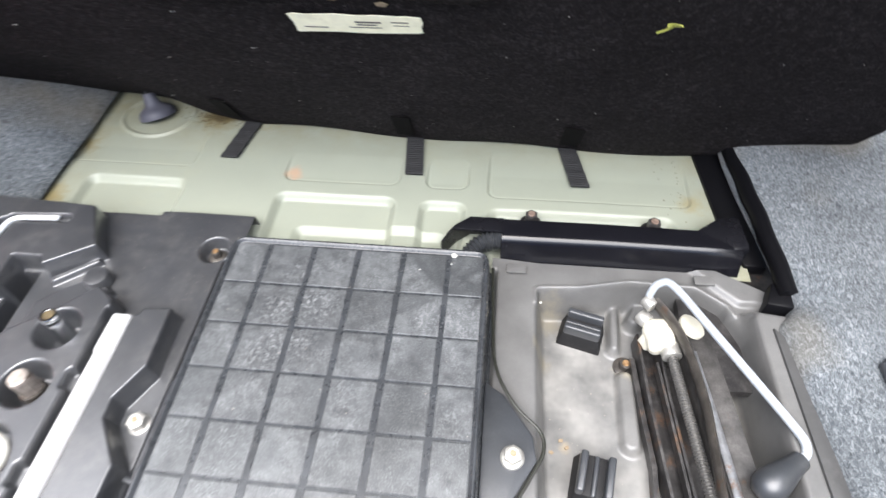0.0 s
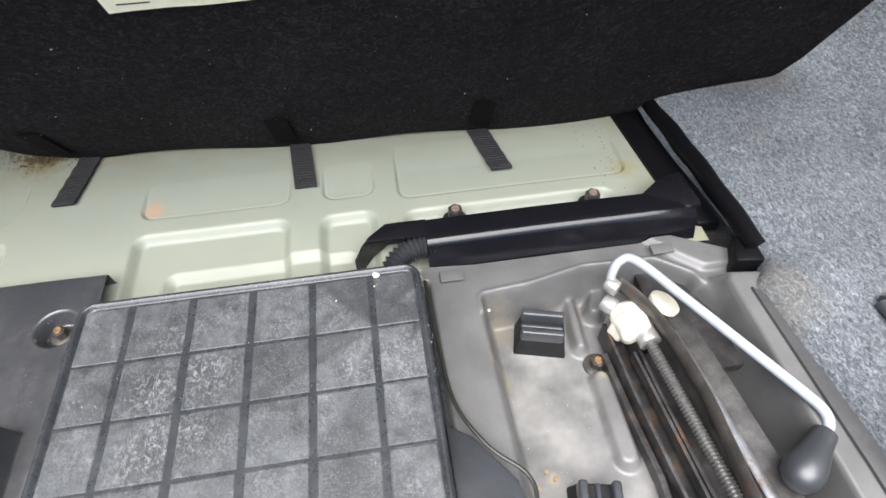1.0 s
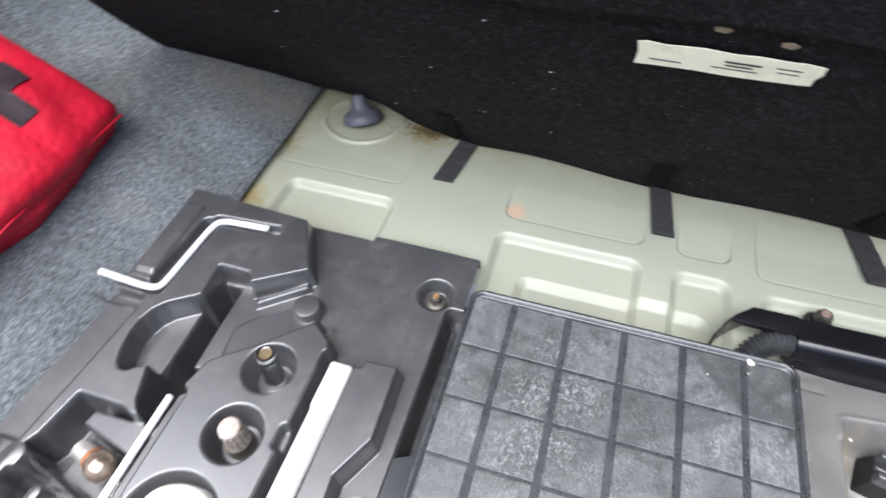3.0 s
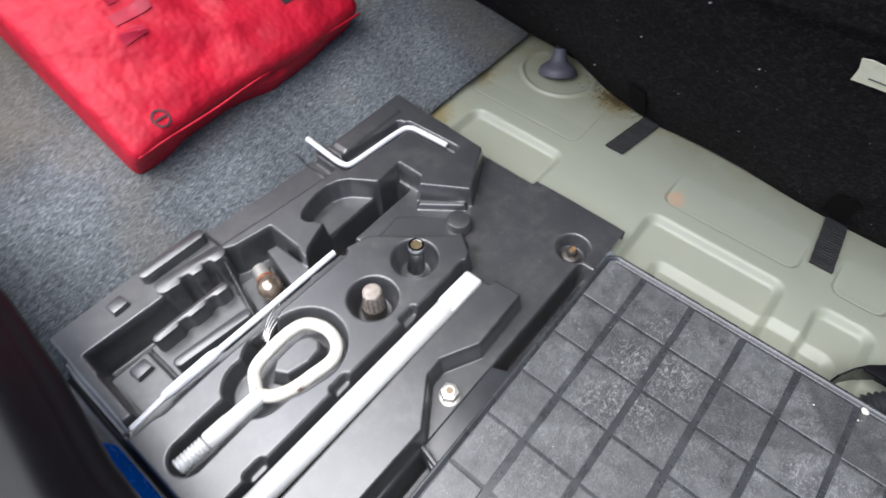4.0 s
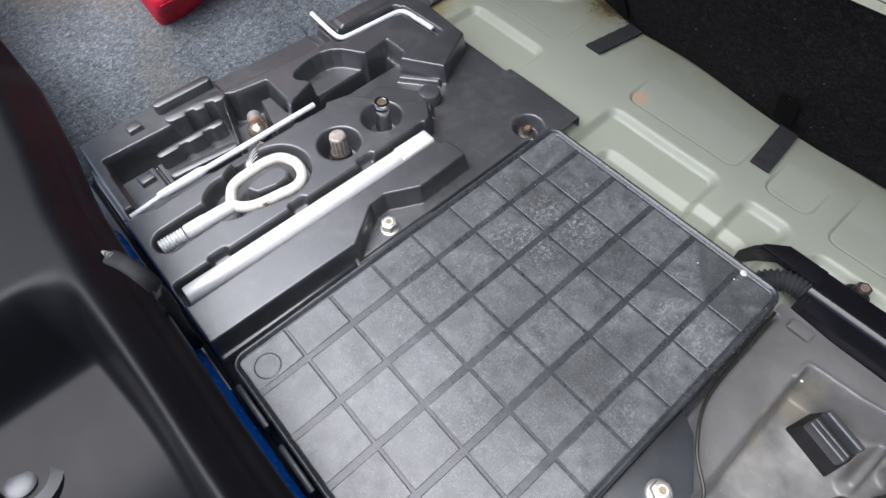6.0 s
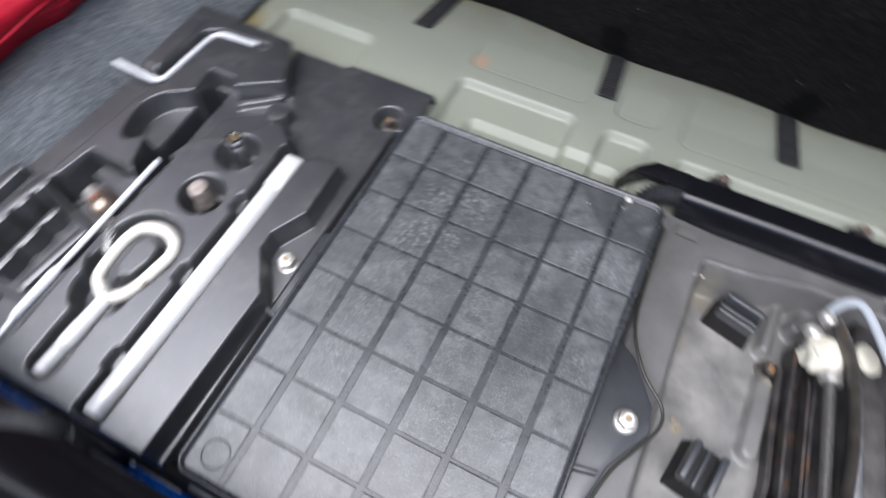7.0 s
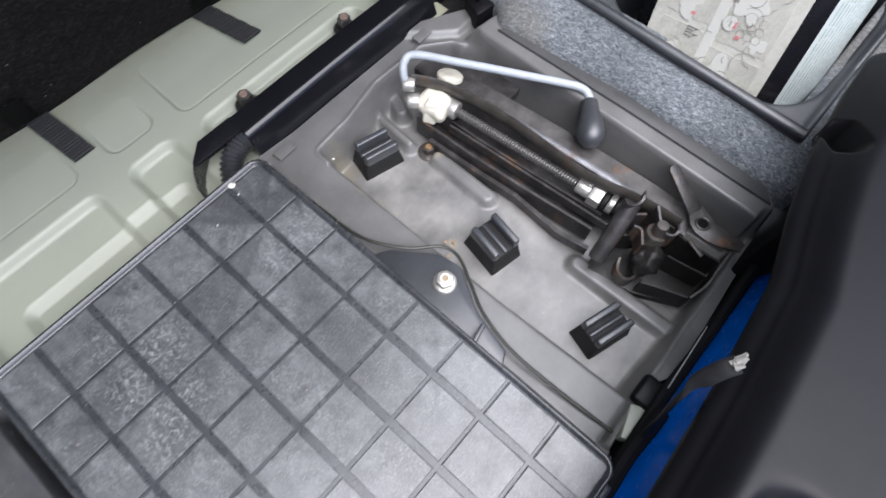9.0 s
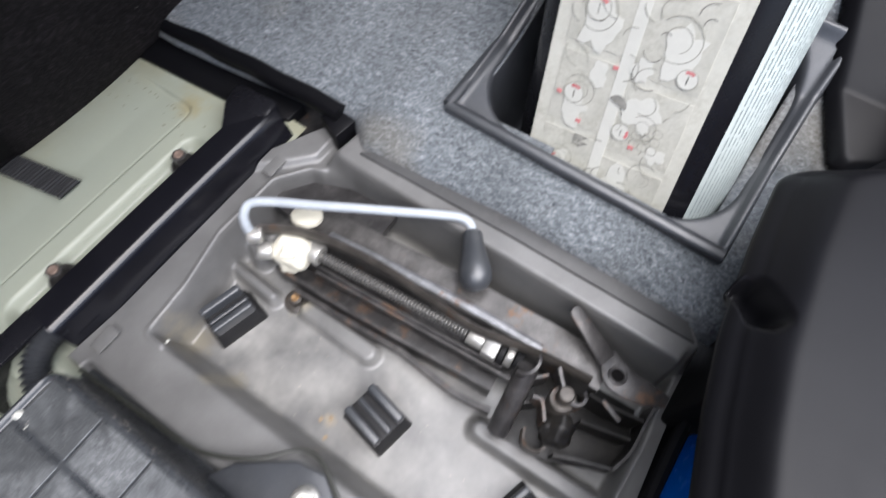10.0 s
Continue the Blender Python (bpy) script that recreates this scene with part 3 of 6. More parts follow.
V_EDGE = (-0.339, -0.348, -0.344, -0.351, -0.361, -0.3625, -0.363, -0.361, -0.359, -0.354, -0.346, -0.329, -0.3185, -0.3115, -0.309, -0.325, -0.352, -0.385, -0.400)
xs = np.arange(-1.05, 0.801, 0.0020)
edge = np.interp(xs, U_EDGE, V_EDGE)
for _ in range(14):
    edge[1:-1] = (edge[:-2] + 2 * edge[1:-1] + edge[2:]) / 4
depth = np.concatenate((np.arange(0.0, 0.012, 0.0008), np.arange(0.012, 0.298, 0.0020)))[::-1]
X, D = np.meshgrid(xs, depth)
Y = edge[None, :] - D
U = np.abs(X + 0.125)
k = np.clip(D / 0.035, 0, 1)
Z = 0.098 + 0.024 * k * k * (3 - 2 * k)
Z = Z + 0.46 * np.clip((U - np.where(X > 0, 0.66, 0.47)) / 0.50, 0, 1) ** 1.35
k = np.clip((0.200 - U) / 0.034, 0, 1) * np.clip((D - 0.030 - 0.008 * (U / 0.19) ** 2) / 0.034, 0, 1)
k = k * k * (3 - 2 * k)
Z = blur(Z - (0.085 + 0.02 * np.sin(U * 20)) * k, 6)
Z = Z - 0.022 * np.clip(1 - d_seg(X, Y, (0.318, -0.334), (0.334, -0.322), 0.003) / 0.007, 0, 1)
lip = np.clip(1 - D / 0.007, 0, 1)
Z = Z - 0.007 * (1 - np.sqrt(1 - 0.998 * lip ** 2))
side_gap = d_poly(np.where(X > 0, U - 0.10, U), np.where(X > 0, Y, Y + 0.018), [(0.212, -0.80), (0.210, -0.452), (0.220, -0.440), (0.250, -0.434), (0.280, -0.438), (0.292, -0.456), (0.300, -0.80)])
Z = Z - 0.05 * np.clip(1 - side_gap / 0.020, 0, 1) ** 2
X, Y, keep = trimmed(X, Y, -side_gap)
sill = new("sill_trim", sheet("sill_trim", X, Y, Z, M_TRIM, keep))
mod = sill.modifiers.new("thickness", "SOLIDIFY")
mod.thickness, mod.offset = 0.003, -1.0
tagged(sill, "grained black plastic loading sill trim with a scooped lock recess", "trim", kind="structure")

# moulded panel over the rear end of the right-hand carpet
X, Y = grid(0.50, 0.70, -0.470, -0.240, 0.0025)
d = d_poly(X, Y, [(0.521, -0.364), (0.527, -0.352), (0.545, -0.341), (0.600, -0.309), (0.640, -0.284), (0.71, -0.255), (0.71, -0.480), (0.565, -0.480), (0.532, -0.388)])
Z = np.interp(X - 0.360, [p[0] for p in RIGHT_PROF], [p[1] for p in RIGHT_PROF]) + 0.024 - 0.012 * np.clip(1 + d / 0.010, 0, 1) ** 2
X, Y, keep = trimmed(X, Y, d)
quarter = new("side_panel", sheet("side_panel", X, Y, Z, M_TRIM, keep))
mod = quarter.modifiers.new("thickness", "SOLIDIFY")
mod.thickness, mod.offset = 0.010, -1.0
tagged(quarter, "dark grey moulded plastic panel over the carpet's rear end", "panel", kind="structure")

# black side trim between the steel floor and the carpet
bm = bmesh.new()
add_prism(bm, [(0.322, 0.155), (0.338, 0.10), (0.364, 0.10), (0.352, 0.30), (0.352, 0.46), (0.300, 0.46), (0.310, 0.30)], -0.060, -0.047, 0.003)
add_tube(bm, [(0.3635 - 0.055 * max(0.0, y - 0.04) + 0.0008 * math.sin(y * 90), y, -0.026 + 0.003 * math.sin(y * 14)) for y in (0.046 + 0.010 * i for i in range(42))], 0.0095, 12, flat=1.1)
add_prism(bm, [(0.338, 0.034), (0.366, 0.030), (0.371, 0.056), (0.350, 0.064)], -0.060, -0.026, 0.003)
tagged(new("trim", finish(bm, "trim", M_TRIM)), "dusty black rubber edge trim beside the carpet", "trim", kind="structure")
# steel under the trays
bm = bmesh.new()
add_box(bm, (1.0, 0.50, 0.01), (-0.12, -0.145, -0.117))
add_box(bm, (0.20, 0.30, 0.01), (0.36, 0.10, -0.072))
add_box(bm, (0.14, 0.60, 0.01), (-0.615, -0.06, -0.066))
tagged(new("underfloor", finish(bm, "underfloor", M_JACK)), "dark steel well under the trays", "floor", kind="structure")


# ---- battery cover ----
cover = thing("battery_cover", (-0.1, -0.145, -0.06), "scuffed black plastic battery cover with a grid of ribs", "cover")
X, Y = grid(-0.256, 0.056, -0.368, 0.072, 0.00125)
Z = np.full(X.shape, -0.055)
Z = carve(Z, d_box(X, Y, -0.2455, 0.0455, -0.3575, 0.0615, 0.016), -0.0035, 0.006)
rim = np.abs(d_box(X, Y, -0.241, 0.041, -0.353, 0.057, 0.012))
Z = np.where(d_box(X, Y, -0.2455, 0.0455, -0.3575, 0.0615, 0.016) < -0.002, np.maximum(Z, carve(np.full(X.shape, -0.006), rim - 0.0026, 0.0022, 0.003)), Z)
inside = d_box(X, Y, -0.238, 0.038, -0.350, 0.054, 0.01)
Z = np.where(inside < 0.001, np.maximum(Z, -0.0023), Z)
lid = part("lid", sheet("lid", X, Y, Z, M_GROOVE), None, cover)
# the raised square pads between the grooves
cols = [(-0.2372, -0.2026)] + [(-0.1974 + 0.05 * i, -0.1526 + 0.05 * i) for i in range(4)] + [(0.0026, 0.0372)]
rws = [(0.0007, 0.0530)] + [(-0.0493 - 0.05 * j, -0.0007 - 0.05 * j) for j in range(6)] + [(-0.3490, -0.3007)]
shapes = {}


def pad_mesh(w, d):
    """A low pad: sharp along its near side, easing off over its far side."""
    bm = bmesh.new()
    x, y = w / 2, d / 2
    foot = [bm.verts.new(p) for p in ((-x, -y, -0.0015), (x, -y, -0.0015), (x, y, -0.0015), (-x, y, -0.0015))]
    side = [bm.verts.new(p) for p in ((-x, -y, 0.0006), (x, -y, 0.0006), (x, y, 0.0001), (-x, y, 0.0001))]
    top = [bm.verts.new(p) for p in ((-x + 0.0012, -y + 0.0005, 0.0011), (x - 0.0012, -y + 0.0005, 0.0011), (x - 0.0012, y - 0.0024, 0.0011), (-x + 0.0012, y - 0.0024, 0.0011))]
    for k in range(4):
        n = (k + 1) % 4
        bm.faces.new((foot[k], foot[n], side[n], side[k])), bm.faces.new((side[k], side[n], top[n], top[k]))
    bm.faces.new(top)
    return bm


for x0, x1 in cols:
    for y0, y1 in rws:
        key = (round(x1 - x0, 4), round(y1 - y0, 4))
        if key not in shapes:
            shapes[key] = finish(pad_mesh(*key), "pad", M_COVER, False)
        p = new("pad", shapes[key])
        p.parent = cover
        p.matrix_basis = cover.matrix_world.inverted() @ pose((x0 + x1) / 2, (y0 + y1) / 2, -0.0024 - 0.0006 * math.cos(((x0 + x1) / 2 + 0.1) * 10))
DISC_AT = (-0.2170, -0.3310, -0.0014)
bm = bmesh.new()
add_lathe(bm, [(0.0125, -0.001), (0.0122, 0.0004), (0.0114, 0.0007), (0.0108, 0.0002), (0.001, 0.0002)], DISC_AT, seg=36)
part("moulded_disc", bm, M_COVER, cover)
EARS = ([(-0.246, -0.092), (-0.272, -0.104), (-0.300, -0.136), (-0.303, -0.152), (-0.270, -0.202), (-0.246, -0.212)],
        [(0.046, -0.075), (0.066, -0.088), (0.094, -0.126), (0.098, -0.150), (0.074, -0.190), (0.064, -0.232), (0.046, -0.240)])
for out in EARS:
    bm = bmesh.new()
    add_prism(bm, out, -0.056, -0.036, 0.003)
    part("fixing_ear", bm, M_EAR, cover)
for x, s in ((-0.246, -1), (0.046, 1)):
    bm = bmesh.new()
    add_box(bm, (0.024, 0.004, 0.014), (x + s * 0.008, -0.205, -0.030), rz=12 * s, bevel=0.001)
    part("gusset", bm, M_EAR, cover)
for i in range(4):
    bm = bmesh.new()
    add_box(bm, (0.050, 0.006, 0.020), (-0.205 + 0.070 * i, -0.3615, -0.030), bevel=0.002)
    part("front_lug", bm, M_EAR, cover)


def hex_bolt(at, flange, hexr, h, mat, label, top_mat=None, socket=True):
    """A flanged hexagon bolt on its washer."""
    b = thing("flange_bolt", at, label, "bolt", "bolts in the boot floor")
    bm = bmesh.new()
    add_lathe(bm, [(flange, 0), (flange, 0.0016), (flange * 0.92, 0.0026), (hexr * 0.98, 0.0034)], at, seg=28)
    part("flange", bm, mat, b)
    bm = bmesh.new()
    add_rod(bm, Vector(at) + Vector((0, 0, 0.002)), Vector(at) + Vector((0, 0, h)), hexr, hexr * 0.97, seg=6, bevel=0.0008)
    part("head", bm, mat, b)
    if socket:
        bm = bmesh.new()
        add_lathe(bm, [(hexr * 0.55, 0), (hexr * 0.55, 0.0012), (hexr * 0.46, 0.0016), (hexr * 0.34, 0.0012)], Vector(at) + Vector((0, 0, h)), seg=16)
        part("stud_end", bm, top_mat or mat, b)
        if top_mat is M_HOOK:
            bm = bmesh.new()
            add_lathe(bm, [(hexr * 0.36, 0), (hexr * 0.36, 0.0004), (hexr * 0.02, 0.0004)], Vector(at) + Vector((0, 0, h + 0.0013)), seg=14)
            part("bore", bm, M_LEAF, b, "beige grime in the stud's bore")
    return b


hex_bolt((-0.279, -0.150, -0.036), 0.0118, 0.0092, 0.012, M_NUT, "bright zinc flange nut on the battery cover's ear", M_HOOK)
hex_bolt((0.075, -0.149, -0.036), 0.0112, 0.0088, 0.011, M_NUT, "bright zinc flange nut on the battery cover's ear", M_HOOK)
hex_bolt((0.201, -0.015, -0.1), 0.0125, 0.0070, 0.011, M_JACK_WORN, "rusty bolt and washer in the jack tray", M_RUST)
hex_bolt((-0.282, 0.064, -0.0485), 0.0105, 0.0062, 0.011, M_JACK_WORN, "dark bolt with a rusty tip in the tool tray", M_RUST)
for x, y in ((0.092, 0.154), (0.241, 0.153)):
    hex_bolt((x, y, -0.0560), 0.0138, 0.0082, 0.018, M_JACK, "black stud nut with a rusty thread on the steel floor", M_RUSTY_TIP)

# ---- tool tray ----
tray = thing("tool_tray", (-0.42, -0.12, -0.055), "moulded black plastic tool tray with fitted recesses", "tray")
T, L = -0.008, -0.034
X, Y = grid(-0.612, -0.247, -0.374, 0.130, 0.0010)
Z = np.full(X.shape, L) + 0.0012 * np.sin(X * 25) * np.cos(Y * 21)
R1 = [(-0.580, 0.110), (-0.436, 0.102), (-0.404, 0.040), (-0.455, 0.008), (-0.462, 0.019), (-0.494, 0.019), (-0.4906, -0.0174), (-0.507, -0.028), (-0.519, -0.036), (-0.527, -0.046), (-0.531, -0.058),
      (-0.5315, -0.071), (-0.5285, -0.088), (-0.5235, -0.101), (-0.518, -0.106), (-0.5125, -0.1055), (-0.5056, -0.0994), (-0.495, -0.095), (-0.484, -0.127), (-0.472, -0.142), (-0.468, -0.170), (-0.464, -0.355), (-0.592, -0.355), (-0.603, -0.26),
      (-0.590, -0.136), (-0.566, -0.050), (-0.578, -0.046)]
R2 = [(-0.466, -0.361), (-0.464, -0.127), (-0.455, -0.098), (-0.449, -0.076), (-0.415, -0.050), (-0.374, -0.012), (-0.352, -0.028), (-0.347, -0.044), (-0.316, -0.044), (-0.315, -0.036),
      (-0.283, -0.034), (-0.281, -0.102), (-0.299, -0.137), (-0.298, -0.155), (-0.270, -0.195), (-0.273, -0.361)]
Z = carve(Z, d_box(X, Y, -0.4945, -0.4745, -0.14, 0.012, 0.003), -0.100, 0.004)
Z = carve(Z, d_box(X, Y, -0.4945, -0.4570, -0.14, -0.080, 0.003), -0.100, 0.004)
Z = carve(Z, d_poly(X, Y, R1), T, 0.0035)
Z = carve(Z, d_poly(X, Y, R2), T, 0.0035)
# lower strip along the carpet
Z = carve(Z, d_poly(X, Y, [(-0.615, -0.186), (-0.557, -0.186), (-0.550, -0.120), (-0.544, -0.050), (-0.615, -0.040)]), T - 0.004, 0.003)
pad = [(-0.45, -0.075), (-0.455, -0.03), (-0.435, -0.01), (-0.40, 0.012), (-0.37, -0.01), (-0.41, -0.045)]
Z = np.maximum(Z, carve(Z, d_poly(X, Y, pad), -0.028, 0.004))
# part-way ledge beside the platform's lower edge
Z = carve(Z, d_poly(X, Y, [(-0.452, 0.004), (-0.408, 0.036), (-0.404, 0.030), (-0.446, -0.003)]), -0.026, 0.003)
# crank-key slot
kp = [(-0.606, -0.023), (-0.538, -0.024), (-0.529, 0.073), (-0.462, 0.077)]
dk = np.minimum.reduce([d_seg(X, Y, kp[i], kp[i + 1], 0.0055) for i in range(3)])
Z = carve(Z, np.maximum(dk, -1), T - 0.010, 0.004)
Z = carve(Z, d_seg(X, Y, (-0.545, -0.012), (-0.537, 0.066), 0.007), T - 0.011, 0.004)
Z = carve(Z, d_box(X, Y, -0.575, -0.552, -0.008, 0.085, 0.004), T + 0.003, 0.004)
Z = carve(Z, d_box(X, Y, -0.585, -0.545, -0.047, -0.034, 0.003), T - 0.012, 0.004)
# long pocket with its ridges
Z = carve(Z, d_poly(X, Y, [(-0.550, -0.340), (-0.547, -0.262), (-0.556, -0.200), (-0.543, -0.176), (-0.536, -0.137), (-0.524, -0.137), (-0.495, -0.137), (-0.462, -0.150), (-0.462, -0.342)]), -0.052, 0.0035)
Z = carve(Z, d_box(X, Y, -0.526, -0.464, -0.342, -0.300, 0.004), -0.026, 0.005)
Z = carve(Z, d_poly(X, Y, [(-0.529, -0.300), (-0.524, -0.204), (-0.478, -0.206), (-0.470, -0.300)]), -0.030, 0.004)
# walled cell for the bulb, and the slab beside it
Z = carve(Z, d_poly(X, Y, [(-0.530, -0.196), (-0.524, -0.160), (-0.458, -0.178), (-0.462, -0.212)]), -0.042, 0.004)
Z = carve(Z, d_poly(X, Y, [(-0.525, -0.157), (-0.522, -0.142), (-0.469, -0.140), (-0.467, -0.170)]), -0.019, 0.004)
# thin wall between the pocket and the bulb's cell
Z = np.maximum(Z, np.maximum(carve(np.full(X.shape, -0.2), d_seg(X, Y, (-0.560, -0.188), (-0.523, -0.199), 0.0022), -0.010, 0.002), carve(np.full(X.shape, -0.2), d_seg(X, Y, (-0.523, -0.199), (-0.466, -0.216), 0.0022), -0.014, 0.002)))
Z = carve(Z, d_seg(X, Y, (-0.468, -0.190), (-0.449, -0.224), 0.0105), -0.040, 0.004)
# slots for rod, eye, tube, plugs
Z = carve(Z, d_seg(X, Y, (-0.461, -0.352), (-0.457, -0.112), 0.0070), T - 0.013, 0.004)
Z = carve(Z, d_seg(X, Y, (-0.459, -0.325), (-0.461, -0.262), 0.0085), T - 0.013, 0.004)
slot = np.minimum.reduce([d_seg(X, Y, (-0.404, -0.334), (-0.406, -0.26), 0.0150), d_seg(X, Y, (-0.410, -0.226), (-0.405, -0.206), 0.0375), d_seg(X, Y, (-0.409, -0.258), (-0.407, -0.235), 0.029)])
Z = carve(Z, slot, -0.032, 0.004)
Z = carve(Z, d_poly(X, Y, [(-0.409, -0.243), (-0.4165, -0.232), (-0.4175, -0.206), (-0.411, -0.195), (-0.399, -0.1925), (-0.391, -0.199), (-0.3895, -0.214), (-0.395, -0.236)]), T - 0.002, 0.0045)
Z = carve(Z, d_box(X, Y, -0.352, -0.3225, -0.357, -0.038, 0.004), -0.030, 0.0035)
for cy in (-0.300, -0.205, -0.115):
    Z = carve(Z, d_seg(X, Y, (-0.353, cy), (-0.353, cy - 0.012), 0.004), -0.020, 0.004)
for cx, cy, r in ((-0.392, -0.130, 0.0212), (-0.392, -0.069, 0.0202)):
    Z = carve(Z, np.hypot(X - cx, Y - cy) - r, -0.036, 0.009)
# channel beside the battery, corner flange, screw dish
Z = carve(Z, d_box(X, Y, -0.264, -0.20, -0.40, 0.05, 0.004), -0.074, 0.006)
Z = carve(Z, np.hypot(X + 0.282, Y - 0.064) - 0.0165, -0.0505, 0.006)
Z = carve(Z, -d_box(X, Y, -0.615, -0.20, -0.363, 0.40, 0.0), -0.055, 0.006)
Z = carve(Z, d_box(X, Y, -0.62, -0.247, 0.1215, 0.2), -0.056, 0.003)
Z = carve(Z, d_poly(X, Y, [(-0.47, 0.116), (-0.37, 0.1145), (-0.368, 0.14), (-0.47, 0.14)]), -0.056, 0.003)
Z = blur(Z, 1)
X, Y, keep = trimmed(X, Y, d_poly(X, Y, [(-0.585, 0.118), (-0.470, 0.118), (-0.37, 0.128), (-0.250, 0.128), (-0.247, -0.374), (-0.590, -0.374), (-0.592, -0.26), (-0.585, -0.19), (-0.580, -0.13), (-0.574, -0.05), (-0.610, -0.045), (-0.610, -0.012), (-0.585, -0.010)]))
part("tray_shell", sheet("tray_shell", X, Y, Z, M_TRAY, keep), None, tray)


def ridge(a, b, r, z0, z1, teeth=0):
    """A rounded upright ridge from a to b, with finger notches along one side."""
    bm = bmesh.new()
    ax, ay = Vector(a), Vector(b)
    d = (ay - ax).normalized()
    n = Vector((-d.y, d.x))
    out = []
    for k in range(9):
        t = math.pi * k / 8
        out.append(ax + r * (-math.sin(t) * d - math.cos(t) * n))
    for i in range(teeth):
        q = ax + (ay - ax) * ((i + 0.55) / (teeth + 0.4))
        out += [q + n * r - d * 0.006, q + n * r * 0.35 - d * 0.004, q + n * r * 0.35 + d * 0.004, q + n * r + d * 0.006]
    for k in range(9):
        t = math.pi * k / 8
        out.append(ay + r * (math.sin(t) * d + math.cos(t) * n))
    add_prism(bm, [(p.x, p.y) for p in out], z0, z1, 0.0022)
    part("ridge", bm, M_TRAY, tray)


ridge((-0.5155, -0.214), (-0.5165, -0.288), 0.0052, -0.054, -0.009, 2)
ridge((-0.4830, -0.289), (-0.4760, -0.219), 0.0055, -0.052, -0.012)
ridge((-0.5485, -0.195), (-0.5560, -0.252), 0.0092, -0.054, -0.003, 2)
ridge((-0.5765, -0.256), (-0.5755, -0.195), 0.0066, -0.030, 0.005)
for cx, cy, z in ((-0.571, -0.293, T), (-0.509, -0.316, -0.026)):
    bm = bmesh.new()
    add_box(bm, (0.016, 0.019, 0.012), (cx, cy, z), rz=4, bevel=0.0012, taper=0.85)
    part("nub", bm, M_TRAY, tray)
bm = bmesh.new()
add_lathe(bm, [(0.0145, 0), (0.0138, 0.010), (0.0125, 0.0125), (0.010, 0.0132), (0.001, 0.0132)], (-0.395, 0.006, -0.032), seg=32)
part("button", bm, M_TRAY, tray)


# ---- tools in the tray ----
def wheel_tube():
    t = thing("steel_tube", (-0.335, -0.2, -0.028), "bright alloy tube with one flattened end in the tool tray", "tube", "tools in the tray")
    bm = bmesh.new()
    add_lathe(bm, [(0.0095, 0), (0.0101, 0.002), (0.0101, 0.262), (0.0095, 0.272)], (-0.336, -0.352, -0.0145), (0.012, 1, 0), 32)
    part("barrel", bm, M_ALU, t)
    bm = bmesh.new()
    add_box(bm, (0.0206, 0.046, 0.0150), (-0.3327, -0.0690, -0.0145), rz=-0.7, bevel=0.0032, seg=3)
    part("flattened_end", bm, M_ALU, t)
    bm = bmesh.new()
    add_lathe(bm, [(0.0032, 0), (0.0032, 0.0008), (0.0022, 0.001), (0.0018, 0.0004)], (-0.3325, -0.064, -0.0070), seg=16)
    part("locking_button", bm, M_ALU, t)


def towing_eye():
    t = thing("towing_eye", (-0.4, -0.26, -0.028), "dull zinc screw-in towing eye with a threaded shank", "towing eye", "tools in the tray")
    zc = -0.014
    ring = [(-0.4115, -0.2595), (-0.4245, -0.249), (-0.4285, -0.228), (-0.4290, -0.204), (-0.4230, -0.188), (-0.4055, -0.1805), (-0.3870, -0.1845), (-0.3775, -0.198), (-0.3800, -0.220), (-0.3840, -0.2405), (-0.3920, -0.2550), (-0.4030, -0.2625)]
    loop = [p for k in range(len(ring)) for p in smooth_path([(*ring[(k + j) % len(ring)], zc + 0.0006 * math.sin(k + j)) for j in (-1, 0, 1, 2)], 5)[5:10]]
    bm = bmesh.new()
    add_tube(bm, loop, 0.0060, 14, closed=True)
    part("eye", bm, M_HOOK, t)
    bm = bmesh.new()
    add_lathe(bm, [(0.0072, 0.028), (0.0085, 0.030), (0.0085, 0.050), (0.0079, 0.053), (0.0076, 0.072), (0.0074, 0.082), (0.0060, 0.0855)], (-0.4045, -0.346, zc), (0.035, 1, 0), 20)
    part("shank", bm, M_ZINC, t)
    bm = bmesh.new()
    prof = [(0.0062, 0.0)]
    for i in range(8):
        prof += [(0.0080, 0.0012 + i * 0.0034), (0.0080, 0.0024 + i * 0.0034), (0.0064, 0.0034 + i * 0.0034)]
    add_lathe(bm, prof, (-0.4045, -0.346, zc), (0.035, 1, 0), 20)
    part("thread", bm, M_ZINC, t, "coarse rolled thread")


def screwdriver_rod():
    t = thing("screwdriver", (-0.46, -0.24, -0.02), "slim pale steel screwdriver bar across the tray", "screwdriver", "tools in the tray")
    bm = bmesh.new()
    add_rod(bm, (-0.4605, -0.262, -0.0075), (-0.4570, -0.118, -0.004), 0.0032, bevel=0.0006)
    part("shaft", bm, M_GREY_PAINT, t)
    bm = bmesh.new()
    add_tube(bm, [(-0.4625, -0.318, -0.0095), (-0.4622, -0.312, -0.0095), (-0.4608, -0.268, -0.0078), (-0.4605, -0.260, -0.0075)], 0.005, 14, radii=[0.0040, 0.0050, 0.0054, 0.0036])
    part("grip", bm, M_GREY_PAINT, t)
    bm = bmesh.new()
    add_tube(bm, [(-0.4605, -0.352, -0.0115), (-0.4622, -0.316, -0.0095)], 0.0030, 12, flat=0.7)
    part("blade", bm, M_GREY_PAINT, t)


